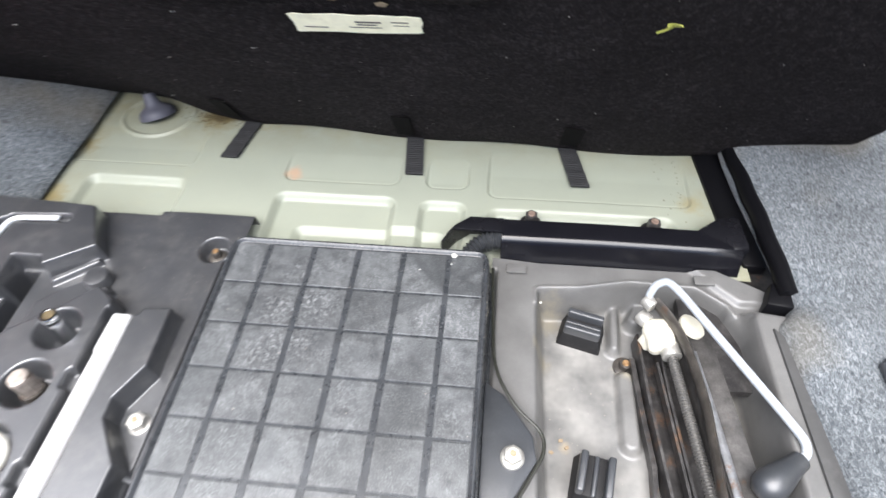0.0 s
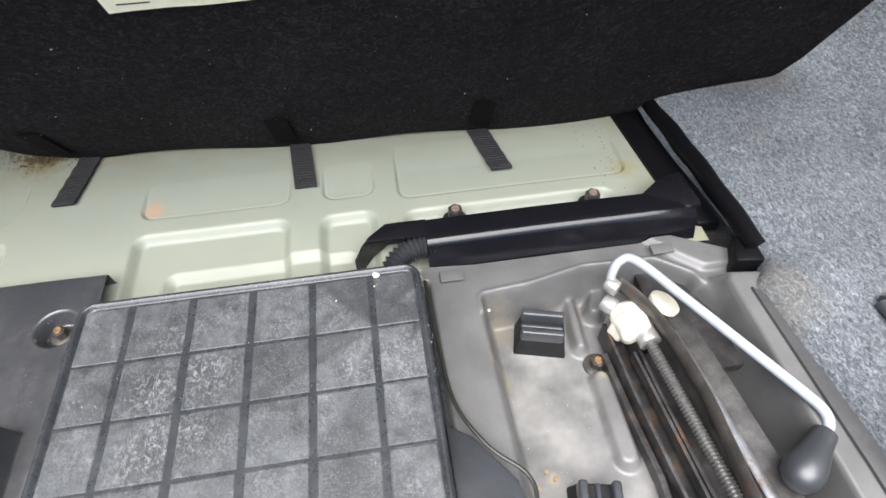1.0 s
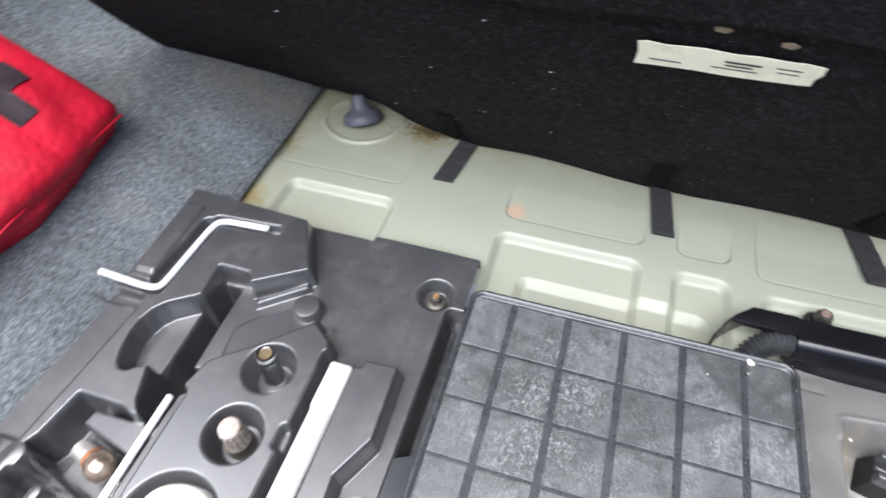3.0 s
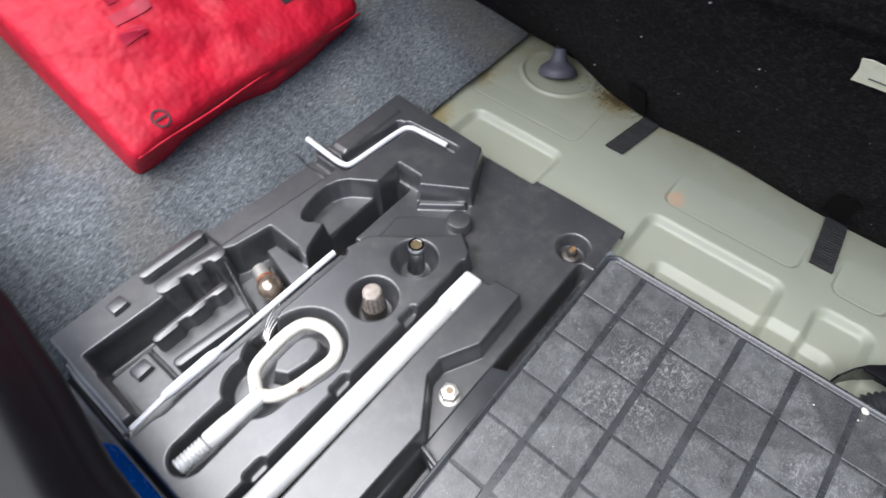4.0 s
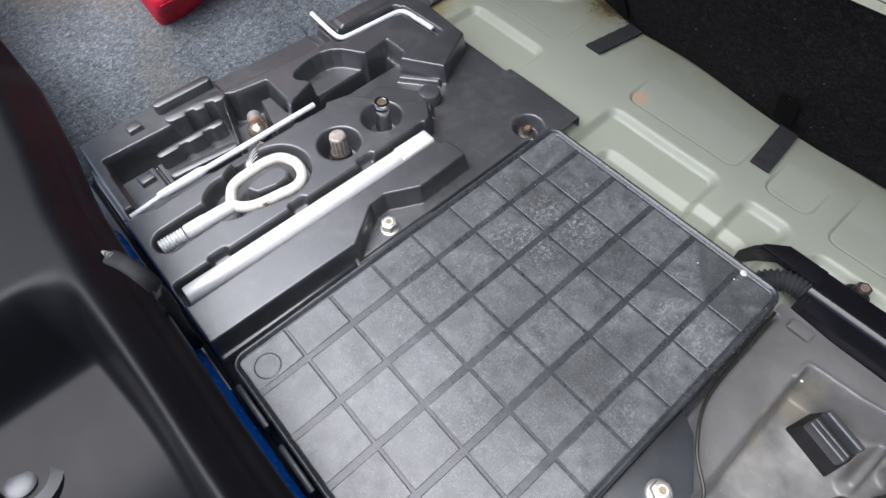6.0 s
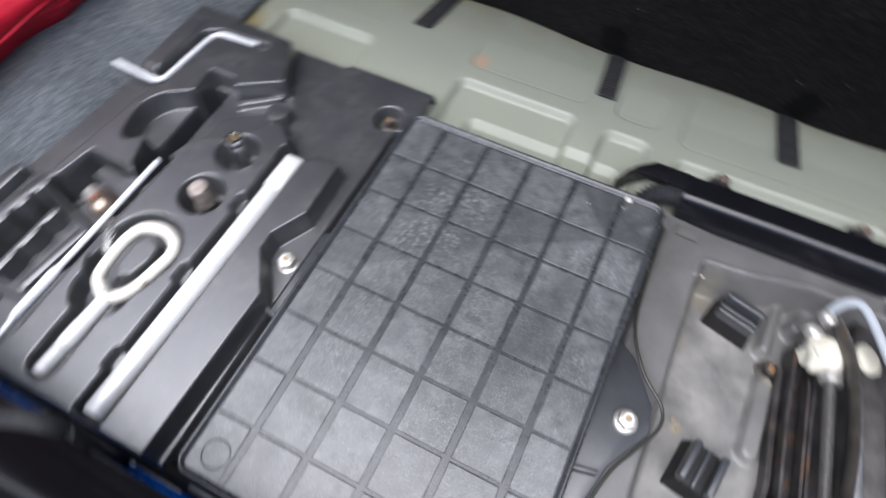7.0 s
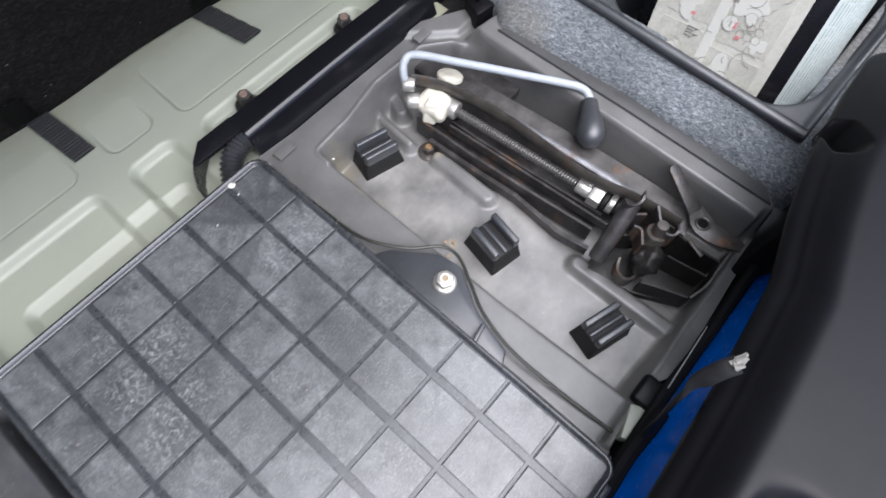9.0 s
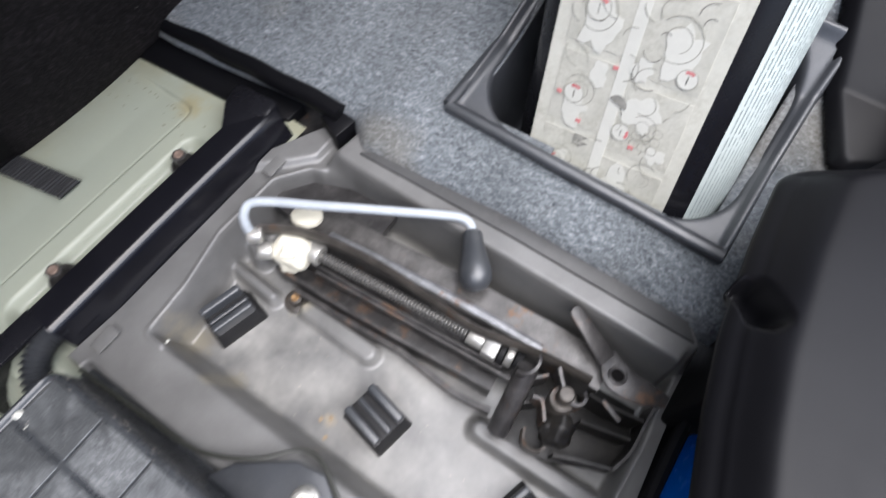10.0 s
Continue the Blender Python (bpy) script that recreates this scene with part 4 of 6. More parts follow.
def crank_key():
    t = thing("angled_key", (-0.53, 0.02, -0.018), "bent bright steel key in its slot", "key", "tools in the tray")
    bm = bmesh.new()
    p = [(-0.603, -0.0225, -0.006), (-0.575, -0.0235, -0.0075), (-0.552, -0.0240, -0.0085)]
    p += [(-0.540, -0.0215, -0.009), (-0.5355, -0.012, -0.009), (-0.5325, 0.03, -0.009), (-0.5300, 0.060, -0.009), (-0.526, 0.0705, -0.009), (-0.516, 0.0745, -0.009), (-0.500, 0.0755, -0.009)]
    add_tube(bm, smooth_path(p, 4), 0.0032, 12)
    part("bar", bm, M_GREY_PAINT, t)
    bm = bmesh.new()
    add_box(bm, (0.030, 0.0062, 0.0035), (-0.486, 0.0765, -0.009), rz=3, bevel=0.0008)
    part("flat_tip", bm, M_GREY_PAINT, t)


def sockets():
    t = thing("locking_socket", (-0.392, -0.130, -0.036), "rusty splined wheel-lock adapter standing in its dish", "socket", "tools in the tray")
    bm = bmesh.new()
    add_lathe(bm, [(0.0125, 0), (0.0125, 0.012), (0.0118, 0.016)], (-0.392, -0.130, -0.036), seg=24)
    part("collar", bm, M_JACK_WORN, t)
    bm = bmesh.new()
    star = [(-0.3915 + r * math.cos(a), -0.130 + r * math.sin(a)) for k in range(12) for a, r in ((k * 0.5236, 0.0098), (k * 0.5236 + 0.17, 0.0098), (k * 0.5236 + 0.26, 0.0084), (k * 0.5236 + 0.43, 0.0084))]
    add_prism(bm, star, -0.022, 0.001, 0.0)
    brown = shader("brown_steel", (0.36, 0.315, 0.278), 0.42, metal=0.35, var=0.4, vscale=120, rust=0.25, rust_scale=90)
    part("splines", bm, brown, t, smooth=False)
    bm = bmesh.new()
    add_lathe(bm, [(0.0086, 0), (0.0094, 0.001), (0.0092, 0.0035), (0.0078, 0.0048), (0.001, 0.0052)], (-0.3915, -0.130, 0.0005), seg=24)
    part("cap", bm, brown, t)
    t = thing("hex_socket", (-0.392, -0.068, -0.036), "bright chrome plug socket standing in its dish", "socket", "tools in the tray")
    bm = bmesh.new()
    add_lathe(bm, [(0.0095, 0), (0.0095, 0.014), (0.0082, 0.017), (0.0082, 0.048), (0.0078, 0.0495), (0.0058, 0.0495), (0.0054, 0.036)], (-0.392, -0.068, -0.036), (0.02, 0.03, 1), 28)
    chrome = shader("polished_chrome", (0.72, 0.73, 0.74), 0.14, metal=1.0, var=0.05, bump=0.0)
    part("body", bm, chrome, t)
    bm = bmesh.new()
    add_lathe(bm, [(0.0081, 0), (0.0086, 0.001), (0.0086, 0.009), (0.0080, 0.0102), (0.0060, 0.0102), (0.0058, 0.004)], (-0.3912, -0.0668, 0.0035), (0.02, 0.03, 1), 28)
    part("chrome_rim", bm, chrome, t)
    # dark disc paints in the shade of the hollow bore
    bm = bmesh.new()
    add_lathe(bm, [(0.0059, 0), (0.0059, 0.0004), (0.0002, 0.0004)], (-0.39095, -0.06655, 0.0118), (0.02, 0.03, 1), 20)
    part("bore", bm, M_GRIME_BORE, t, "dark disc painting the shade inside the socket's bore")
    t = thing("bulb", (-0.495, -0.178, -0.041), "small filament lamp with a brass base lying in a tray cell", "bulb", "tools in the tray")
    ax = (0.85, -0.25, 0.05)
    bm = bmesh.new()
    add_lathe(bm, [(0.006, 0), (0.0085, 0.002), (0.0085, 0.018), (0.0095, 0.019), (0.0095, 0.021)], (-0.520, -0.172, -0.030), ax, 20)
    part("base", bm, M_NUT, t)
    bm = bmesh.new()
    add_lathe(bm, [(0.0085, 0), (0.0125, 0.006), (0.0132, 0.012), (0.0105, 0.020), (0.005, 0.024), (0.001, 0.025)], (-0.5015, -0.1775, -0.0285), ax, 20)
    part("globe", bm, shader("amber_lamp_glass", (0.34, 0.27, 0.21), 0.08, metal=0.7, var=0.5, vscale=110, bump=0.0), t)
    bm = bmesh.new()
    add_lathe(bm, [(0.0092, 0), (0.0100, 0.001), (0.0102, 0.0035)], (-0.5035, -0.1768, -0.0287), ax, 20)
    part("amber_band", bm, shader("copper_band", (0.50, 0.22, 0.12), 0.35, metal=0.6, vscale=90), t)
    t = thing("spare_bulb", (-0.452, -0.195, -0.042), "clear glass wedge bulb half under the screwdriver", "bulb", "tools in the tray")
    bm = bmesh.new()
    add_lathe(bm, [(0.004, 0), (0.0075, 0.002), (0.0080, 0.026), (0.0065, 0.036), (0.002, 0.041)], (-0.468, -0.188, -0.030), (0.45, -0.87, 0.06), 18)
    part("globe", bm, M_GLASS, t)
    bm = bmesh.new()
    for k in range(4):
        add_tube(bm, smooth_path([(-0.466 + 0.004 * k, -0.194, -0.024), (-0.460 + 0.004 * k, -0.206 - 0.002 * k, -0.0205), (-0.450 + 0.003 * k, -0.222 - 0.001 * k, -0.023)], 4), 0.0006, 6)
    part("lead_wires", bm, M_ZINC, t)


wheel_tube(), towing_eye(), screwdriver_rod(), crank_key(), sockets()

# ---- jack tray ----
pan = thing("jack_tray", (0.2, -0.13, -0.108), "dusty grey plastic tray that holds the car jack", "tray")
X, Y = grid(0.046, 0.372, -0.372, 0.094, 0.0016)
Z = np.full(X.shape, -0.046)
Z = Z - 0.004 * np.clip((X - 0.05) / 0.05, 0, 1)
bowl = d_poly(X, Y, [(0.104, 0.046), (0.150, 0.050), (0.205, 0.062), (0.275, 0.060), (0.302, 0.040), (0.318, 0.0), (0.330, -0.347), (0.112, -0.339), (0.106, -0.19)])
Z = carve(Z, bowl, -0.100, 0.016)
lip = np.clip(1 - np.abs(bowl - 0.004) / 0.005, 0, 1) * (Y > -0.1 + 0.0 * X) * (Y > 0.03)
Z = Z + 0.008 * lip
Z = carve(Z, d_poly(X, Y, [(0.322, 0.03), (0.40, 0.02), (0.40, -0.36), (0.338, -0.36), (0.332, -0.2)]), -0.028, 0.012)
Z = carve(Z, d_box(X, Y, 0.06, 0.345, -0.40, -0.343), -0.062 - 0.012 * np.clip((X - 0.16) / 0.05, 0, 1), 0.010)
Z = carve(Z, d_box(X, Y, 0.046, 0.052, -0.4, 0.07), -0.058, 0.004)
gap = d_poly(X, Y, [(0.112, -0.338), (0.345, -0.341), (0.345, -0.345), (0.112, -0.342)])
Z = np.maximum(Z, carve(Z, gap, -0.086 + 0.016 * np.clip((X - 0.2) / 0.1, 0, 1), 0.005))
# the sloping wall beside the jack
x0 = 0.3165 + 0.002 * np.clip(-Y / 0.33, 0, 1)
wall_z = np.where(X > x0, np.minimum(-0.028, -0.100 + 0.072 * np.clip((X - x0) / 0.007, 0, 1)), -0.2)
Z = np.where((Y < 0.02) & (Y > -0.334), np.maximum(Z, wall_z), Z)
# moulded ribs on its floor
for a, b, r, h in (((0.194, 0.064), (0.190, 0.004), 0.006, -0.086), ((0.222, 0.055), (0.215, 0.040), 0.009, -0.082), ((0.200, -0.032), (0.199, -0.104), 0.0095, -0.090),
                   ((0.200, -0.226), (0.203, -0.345), 0.0095, -0.088)):
    Z = np.maximum(Z, carve(Z, d_seg(X, Y, a, b, r), h, 0.007))
Z = np.where((Y > 0.045), np.maximum(Z, carve(Z, d_poly(X, Y, [(0.27, 0.094), (0.372, 0.094), (0.372, 0.02), (0.335, 0.03), (0.30, 0.062)]), -0.043, 0.008)), Z)
Z = blur(Z, 2)
X, Y, keep = trimmed(X, Y, d_poly(X, Y, [(0.047, 0.088), (0.10, 0.087), (0.30, 0.087), (0.352, 0.060), (0.356, 0.0), (0.367, -0.320), (0.332, -0.352), (0.16, -0.364), (0.128, -0.345), (0.066, -0.352), (0.047, -0.352)]))
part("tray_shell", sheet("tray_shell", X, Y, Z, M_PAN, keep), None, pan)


def rest_block(at, rz, sx, sy, h):
    """A wedge-sided rubber rest with two tall rails and a low rib between them."""
    bm = bmesh.new()
    add_box(bm, (sx * 1.08, sy * 1.10, h - 0.008), (0, 0, (h - 0.008) / 2), bevel=0.002, taper=0.80)
    ob = part("rest_block", bm, M_RUBBER)
    ob.parent = pan
    ob.matrix_basis = pan.matrix_world.inverted() @ pose(*at, 0, 0, rz)
    return ob


def rails(block, at, rz, sx, sy, h):
    for k in (-1, 0, 1):
        bm = bmesh.new()
        add_box(bm, (sx * 0.86, 0.0072 if k else 0.0050, 0.018 if k else 0.006), (0, k * (sy * 0.45 - 0.0036), h - 0.006 if k else h - 0.008), bevel=0.0022, seg=3)
        ob = part("rail", bm, M_EAR, None)
        ob.parent = block


for at, rz, sx, sy, h in (((0.154, 0.020, -0.101), -15, 0.047, 0.031, 0.034), ((0.156, -0.147, -0.101), -101, 0.046, 0.037, 0.036), ((0.157, -0.287, -0.101), -17, 0.049, 0.031, 0.037)):
    rails(rest_block(at, rz, sx, sy, h), at, rz, sx, sy, h)
bm = bmesh.new()
add_tube(bm, smooth_path([(0.048, 0.060, -0.030), (0.051, 0.0, -0.034), (0.056, -0.058, -0.036), (0.076, -0.098, -0.036), (0.100, -0.122, -0.036), (0.103, -0.142, -0.036), (0.090, -0.168, -0.036),
                          (0.076, -0.195, -0.036), (0.067, -0.236, -0.038), (0.068, -0.29, -0.042), (0.072, -0.344, -0.046)], 5), 0.0017, 8)
strip_bm = bmesh.new()
add_prism(strip_bm, [(0.3370, 0.004), (0.350, -0.012), (0.3635, -0.160), (0.3650, -0.318), (0.3455, -0.335), (0.3435, -0.160)], -0.034, -0.0245, 0.001)
part("flange_strip", strip_bm, M_FLANGE, pan, "darker flat flange along the carpet")
part("edge_lip", bm, M_OLIVE, pan, "thin black rubber lip along the cover")


# ---- scissor jack ----
def channel(bm, pts, w, h, th=0.0028, up=1):
    """A folded steel channel along pts: a web w wide with two flanges h deep."""
    prof = [(-w / 2, -h * up), (-w / 2, 0), (w / 2, 0), (w / 2, -h * up), (w / 2 - th, -h * up), (w / 2 - th, -th * up), (-w / 2 + th, -th * up), (-w / 2 + th, -h * up)]
    rings = []
    P = [Vector(p) for p in pts]
    for i, q in enumerate(P):
        d = (P[min(i + 1, len(P) - 1)] - P[max(i - 1, 0)]).normalized()
        s = d.cross(Vector((0, 0, 1))).normalized()
        rings.append([bm.verts.new(q + s * a + Vector((0, 0, 1)) * b) for a, b in prof])
    n = len(prof)
    for A, B in zip(rings, rings[1:]):
        for k in range(n):
            bm.faces.new((A[k], A[(k + 1) % n], B[(k + 1) % n], B[k]))
    bm.faces.new(rings[0][::-1]), bm.faces.new(rings[-1])
    bmesh.ops.recalc_face_normals(bm, faces=bm.faces[:])


def curtain(bm, pts, h, th):
    """A bent strip of sheet metal that stands h deep below pts."""
    rings = []
    for i, q in enumerate(pts):
        d = Vector(pts[min(i + 1, len(pts) - 1)]) - Vector(pts[max(i - 1, 0)])
        n = Vector((-d.y, d.x, 0)).normalized() * th / 2
        q = Vector(q)
        rings.append([bm.verts.new(p) for p in (q - n, q + n, q + n - Vector((0, 0, h)), q - n - Vector((0, 0, h)))])
    for A, B in zip(rings, rings[1:]):
        for k in range(4):
            bm.faces.new((A[k], A[(k + 1) % 4], B[(k + 1) % 4], B[k]))
    bm.faces.new(rings[0][::-1]), bm.faces.new(rings[-1])
    bmesh.ops.recalc_face_normals(bm, faces=bm.faces[:])


def scissor_jack():
    j = thing("scissor_jack", (0.25, -0.13, -0.098), "folded black scissor jack, rusty and greasy, with a grey crank", "car jack")
    bm = bmesh.new()
    add_tube(bm, smooth_path([(0.2225, 0.030, -0.030), (0.2385, 0.009, -0.034), (0.2515, -0.025, -0.038), (0.259, -0.08, -0.040), (0.258, -0.13, -0.038), (0.258, -0.18, -0.038), (0.268, -0.235, -0.034), (0.272, -0.280, -0.032)], 5), 0.0032, 8, flat=3.0)
    part("side_plate", bm, M_JACK_WORN, j)
    bm = bmesh.new()
    channel(bm, [(0.262, 0.004, -0.050), (0.268, -0.016, -0.048), (0.276, -0.09, -0.047), (0.284, -0.17, -0.047), (0.288, -0.24, -0.046), (0.288, -0.290, -0.046)], 0.030, 0.040)
    part("upper_arm", bm, M_ARM, j, "black worn steel arm with rust patches")
    # pale strip gives the rubbed edge and, by its colour, the highlight there
    bm = bmesh.new()
    add_tube(bm, smooth_path([(0.2580, -0.020, -0.0440), (0.2660, -0.09, -0.0430), (0.2735, -0.17, -0.0430), (0.2760, -0.235, -0.0420)], 6), 0.0042, 8, flat=0.45)
    part("worn_edge_highlight", bm, M_WORN, j, "folded edge rubbed to bare steel, its highlight made as a pale strip")
    bm = bmesh.new()
    channel(bm, [(0.222, 0.012, -0.094), (0.226, -0.06, -0.095), (0.233, -0.14, -0.095), (0.240, -0.215, -0.093)], 0.024, 0.026, up=-1)
    part("lower_arm", bm, M_JACK, j)
    bm = bmesh.new()
    curtain(bm, [(0.2065, -0.012, -0.082), (0.2105, -0.07, -0.083), (0.2160, -0.13, -0.083), (0.2120, -0.19, -0.083), (0.2160, -0.225, -0.080)], 0.014, 0.005)
    part("arm_flange", bm, M_JACK, j)
    bm = bmesh.new()
    channel(bm, [(0.243, -0.02, -0.082), (0.252, -0.12, -0.083), (0.262, -0.24, -0.083)], 0.030, 0.012, up=-1)
    part("foot_plate", bm, M_JACK, j)
    # screw with its thread turns
    a, b = Vector((0.2405, -0.016, -0.057)), Vector((0.2570, -0.1745, -0.058))
    prof, n = [], 50
    ln = (b - a).length
    for i in range(n):
        prof += [(0.0042, ln * i / n), (0.0056, ln * (i + 0.35) / n), (0.0056, ln * (i + 0.6) / n), (0.0042, ln * (i + 0.95) / n)]
    bm = bmesh.new()
    add_lathe(bm, prof, a, b - a, 16)
    part("screw", bm, M_THREAD, j, "black greased trapezoid thread")
    d = (b - a).normalized()
    for name, s0, s1, r, seg, mat in (("swivel_sleeve", -0.010, 0.006, 0.0105, 20, M_NUT), ("thrust_washer", -0.018, -0.010, 0.0125, 24, M_NUT), ("end_collar", 0.160, 0.176, 0.0085, 18, M_NUT),
                                      ("hex_nut", 0.176, 0.190, 0.0125, 6, M_NUT), ("rubber_washer", 0.191, 0.196, 0.0115, 20, M_RUBBER), ("lock_ring", 0.197, 0.204, 0.0105, 20, M_NUT), ("end_stop", 0.205, 0.212, 0.0095, 20, M_RUBBER)):
        bm = bmesh.new()
        add_rod(bm, a + d * s0, a + d * s1, r, seg=seg, bevel=0.001)
        part(name, bm, mat, j)
    # nylon bearing blocks
    bm = bmesh.new()
    add_box(bm, (0.030, 0.026, 0.034), m=Matrix.Translation((0.2300, 0.002, -0.055)) @ rot_to(d) @ pose(0, 0, 0, 0, 0, 20), bevel=0.0075, seg=4)
    add_box(bm, (0.016, 0.030, 0.016), m=Matrix.Translation((0.2225, 0.000, -0.056)) @ rot_to(d) @ pose(0, 0, 0, 0, 20, -15), bevel=0.004, seg=3)
    bmesh.ops.subdivide_edges(bm, edges=bm.edges[:], cuts=2, use_grid_fill=True)
    for v in bm.verts:
        v.co += Vector((noise.noise(v.co * 90), noise.noise(v.co * 90 + Vector((5, 1, 2))), noise.noise(v.co * 90 + Vector((9, 4, 7))))) * 0.0022
    part("bearing_block", bm, M_WHITE, j, "cracked white nylon bearing")
    bm = bmesh.new()
    add_lathe(bm, [(0.0135, 0), (0.0145, 0.001), (0.0145, 0.005), (0.0125, 0.0065), (0.004, 0.007)], (0.2585, 0.006, -0.041), (0.45, 0.15, 1), 24)
    part("bearing_cap", bm, M_WHITE, j, "white nylon disc")
    # crank
    bm = bmesh.new()
    add_tube(bm, smooth_path([(0.2165, 0.030, -0.034), (0.2170, 0.035, -0.022), (0.224, 0.0405, -0.012), (0.237, 0.036, -0.008), (0.264, -0.006, -0.011), (0.296, -0.056, -0.016), (0.323, -0.099, -0.020), (0.3325, -0.115, -0.023), (0.3330, -0.125, -0.027), (0.3255, -0.132, -0.029)], 6), 0.0043, 14)
    part("crank_bar", bm, M_CRANK, j, "pale grey painted crank bar")
    bm = bmesh.new()
    ax = Vector((-0.80, -0.60, 0.02))
    add_lathe(bm, [(0.0065, 0), (0.0088, 0.002), (0.0100, 0.014), (0.0130, 0.028), (0.0148, 0.038), (0.0140, 0.047), (0.0100, 0.0535), (0.004, 0.0565), (0.0005, 0.057)], Vector((0.3290, -0.1295, -0.029)), ax, 24)
    part("crank_knob", bm, M_EAR, j, "smooth black pear-shaped knob")
    for at, r in (((0.2170, 0.028, -0.031), 0.0075), ((0.2150, 0.020, -0.050), 0.0085)):
        bm = bmesh.new()
        add_rod(bm, Vector(at) - Vector((-0.004, 0.005, 0)), Vector(at) + Vector((-0.004, 0.005, 0)), r, seg=20, bevel=0.0015)
        part("joint_eye", bm, M_NUT, j)
    # folded sheet-metal head: rolled trunnion, hooks, pin and a greasy gear housing
    bm = bmesh.new()
    add_tube(bm, [(0.2470, -0.2335, -0.012), (0.224, -0.2365, -0.034), (0.202, -0.2390, -0.060)], 0.0088, 14, flat=0.85)
    part("trunnion", bm, M_JACK, j)
    for name, pts, h, m in (("hook", ((0.2372, -0.2280, 0.001), (0.2385, -0.2325, -0.004), (0.2440, -0.2375, -0.007), (0.2515, -0.2395, -0.007), (0.2565, -0.2380, -0.004), (0.2575, -0.2360, 0.0)), 0.010, M_JACK),
                            ("hook", ((0.2625, -0.2536, -0.014), (0.2565, -0.2590, -0.015), (0.2475, -0.2680, -0.016), (0.2440, -0.2755, -0.016), (0.2470, -0.2815, -0.015), (0.2520, -0.2820, -0.012), (0.2550, -0.2785, -0.009)), 0.022, M_JACK),
                            ("hook", ((0.2330, -0.2480, -0.020), (0.2345, -0.2545, -0.020), (0.2300, -0.2590, -0.020), (0.2216, -0.2647, -0.020)), 0.026, M_JACK),
                            ("foot_hook", ((0.2165, -0.2560, -0.056), (0.2080, -0.2610, -0.062), (0.2065, -0.2700, -0.067), (0.2118, -0.2770, -0.069), (0.2210, -0.2790, -0.068)), 0.018, M_JACK_WORN),
                            ("side_flange", ((0.2120, -0.2860, -0.062), (0.2190, -0.3020, -0.062), (0.2293, -0.3300, -0.062)), 0.024, M_GREASE),
                            ("end_flange", ((0.2293, -0.3310, -0.060), (0.2480, -0.3360, -0.056), (0.2700, -0.3350, -0.050), (0.2880, -0.3340, -0.043)), 0.030, M_GREASE),
                            ("rib_plate", ((0.2440, -0.2900, -0.046), (0.2490, -0.3060, -0.050), (0.2560, -0.3310, -0.054)), 0.030, M_GREASE),
                            ("rib_plate", ((0.2640, -0.2850, -0.036), (0.2670, -0.3040, -0.042), (0.2730, -0.3320, -0.047)), 0.040, M_GREASE),
                            ("rib_plate", ((0.2290, -0.2450, -0.038), (0.2390, -0.2560, -0.040), (0.2450, -0.2580, -0.040)), 0.030, M_GREASE),
                            ("rib_plate", ((0.2480, -0.2420, -0.026), (0.2560, -0.2500, -0.027)), 0.030, M_JACK)):
        bm = bmesh.new()
        curtain(bm, smooth_path(pts, 4), h, 0.0024)
        part(name, bm, m, j)
    bm = bmesh.new()
    add_lathe(bm, [(0.0062, 0), (0.0066, 0.003), (0.0066, 0.026), (0.0054, 0.0285), (0.001, 0.029)], (0.2455, -0.2690, -0.041), (0.05, 0.02, 1), 20)
    part("pivot_pin", bm, M_JACK_WORN, j, "worn steel pivot pin")
    bm = bmesh.new()
    add_lathe(bm, [(0.0112, 0), (0.0112, 0.030), (0.0100, 0.032), (0.0070, 0.032)], (0.2440, -0.2690, -0.058), (0.06, 0.02, 1), 20)
    part("pin_sleeve", bm, M_JACK_WORN, j)
    bm = bmesh.new()
    bmesh.ops.create_icosphere(bm, subdivisions=4, radius=1.0)
    for v in bm.verts:
        k = 1 + 0.22 * noise.noise(v.co * 1.6) + 0.07 * noise.noise(v.co * 5.0)
        v.co = Vector((0.2295 + v.co.x * 0.0155 * k, -0.2770 + v.co.y * 0.0145 * k, -0.052 + v.co.z * 0.021 * k))
    part("gear_housing", bm, M_GREASE, j, "black grease-caked gear housing")
    bm = bmesh.new()
    add_prism(bm, [(0.200, -0.236), (0.252, -0.228), (0.286, -0.240), (0.291, -0.330), (0.262, -0.3365), (0.232, -0.332), (0.210, -0.288)], -0.096, -0.088, 0.001)
    part("base_plate", bm, M_GREASE, j)
    # strap lever with its eye
    bm = bmesh.new()
    add_prism(bm, [(0.3080, -0.2855), (0.3035, -0.2960), (0.3005, -0.3080), (0.3000, -0.3220), (0.2985, -0.3395), (0.2885, -0.3395), (0.2790, -0.3200), (0.2765, -0.3080), (0.2768, -0.2960), (0.2815, -0.2870), (0.2890, -0.2820), (0.2980, -0.2790)], -0.0390, -0.0362, 0.0008)
    lv = part("strap_lever", bm, M_JACK, j)
    # the arm rises from the eye to lie on the tray's side wall
    bm = bmesh.new()
    out = [(0.0058 * math.cos(math.radians(a)), 0.0058 * math.sin(math.radians(a))) for a in range(170, 9, -32)]
    add_prism(bm, out + [(0.0070, -0.026), (0.0080, -0.046), (-0.0080, -0.046), (-0.0068, -0.026)], -0.0014, 0.0014, 0.0008, Matrix.Translation((0.3118, -0.2435, -0.0210)) @ Matrix.Rotation(math.radians(-20), 4, "Z") @ Matrix.Rotation(math.radians(20), 4, "X"))
    part("arm", bm, M_JACK, lv)
    bm = bmesh.new()
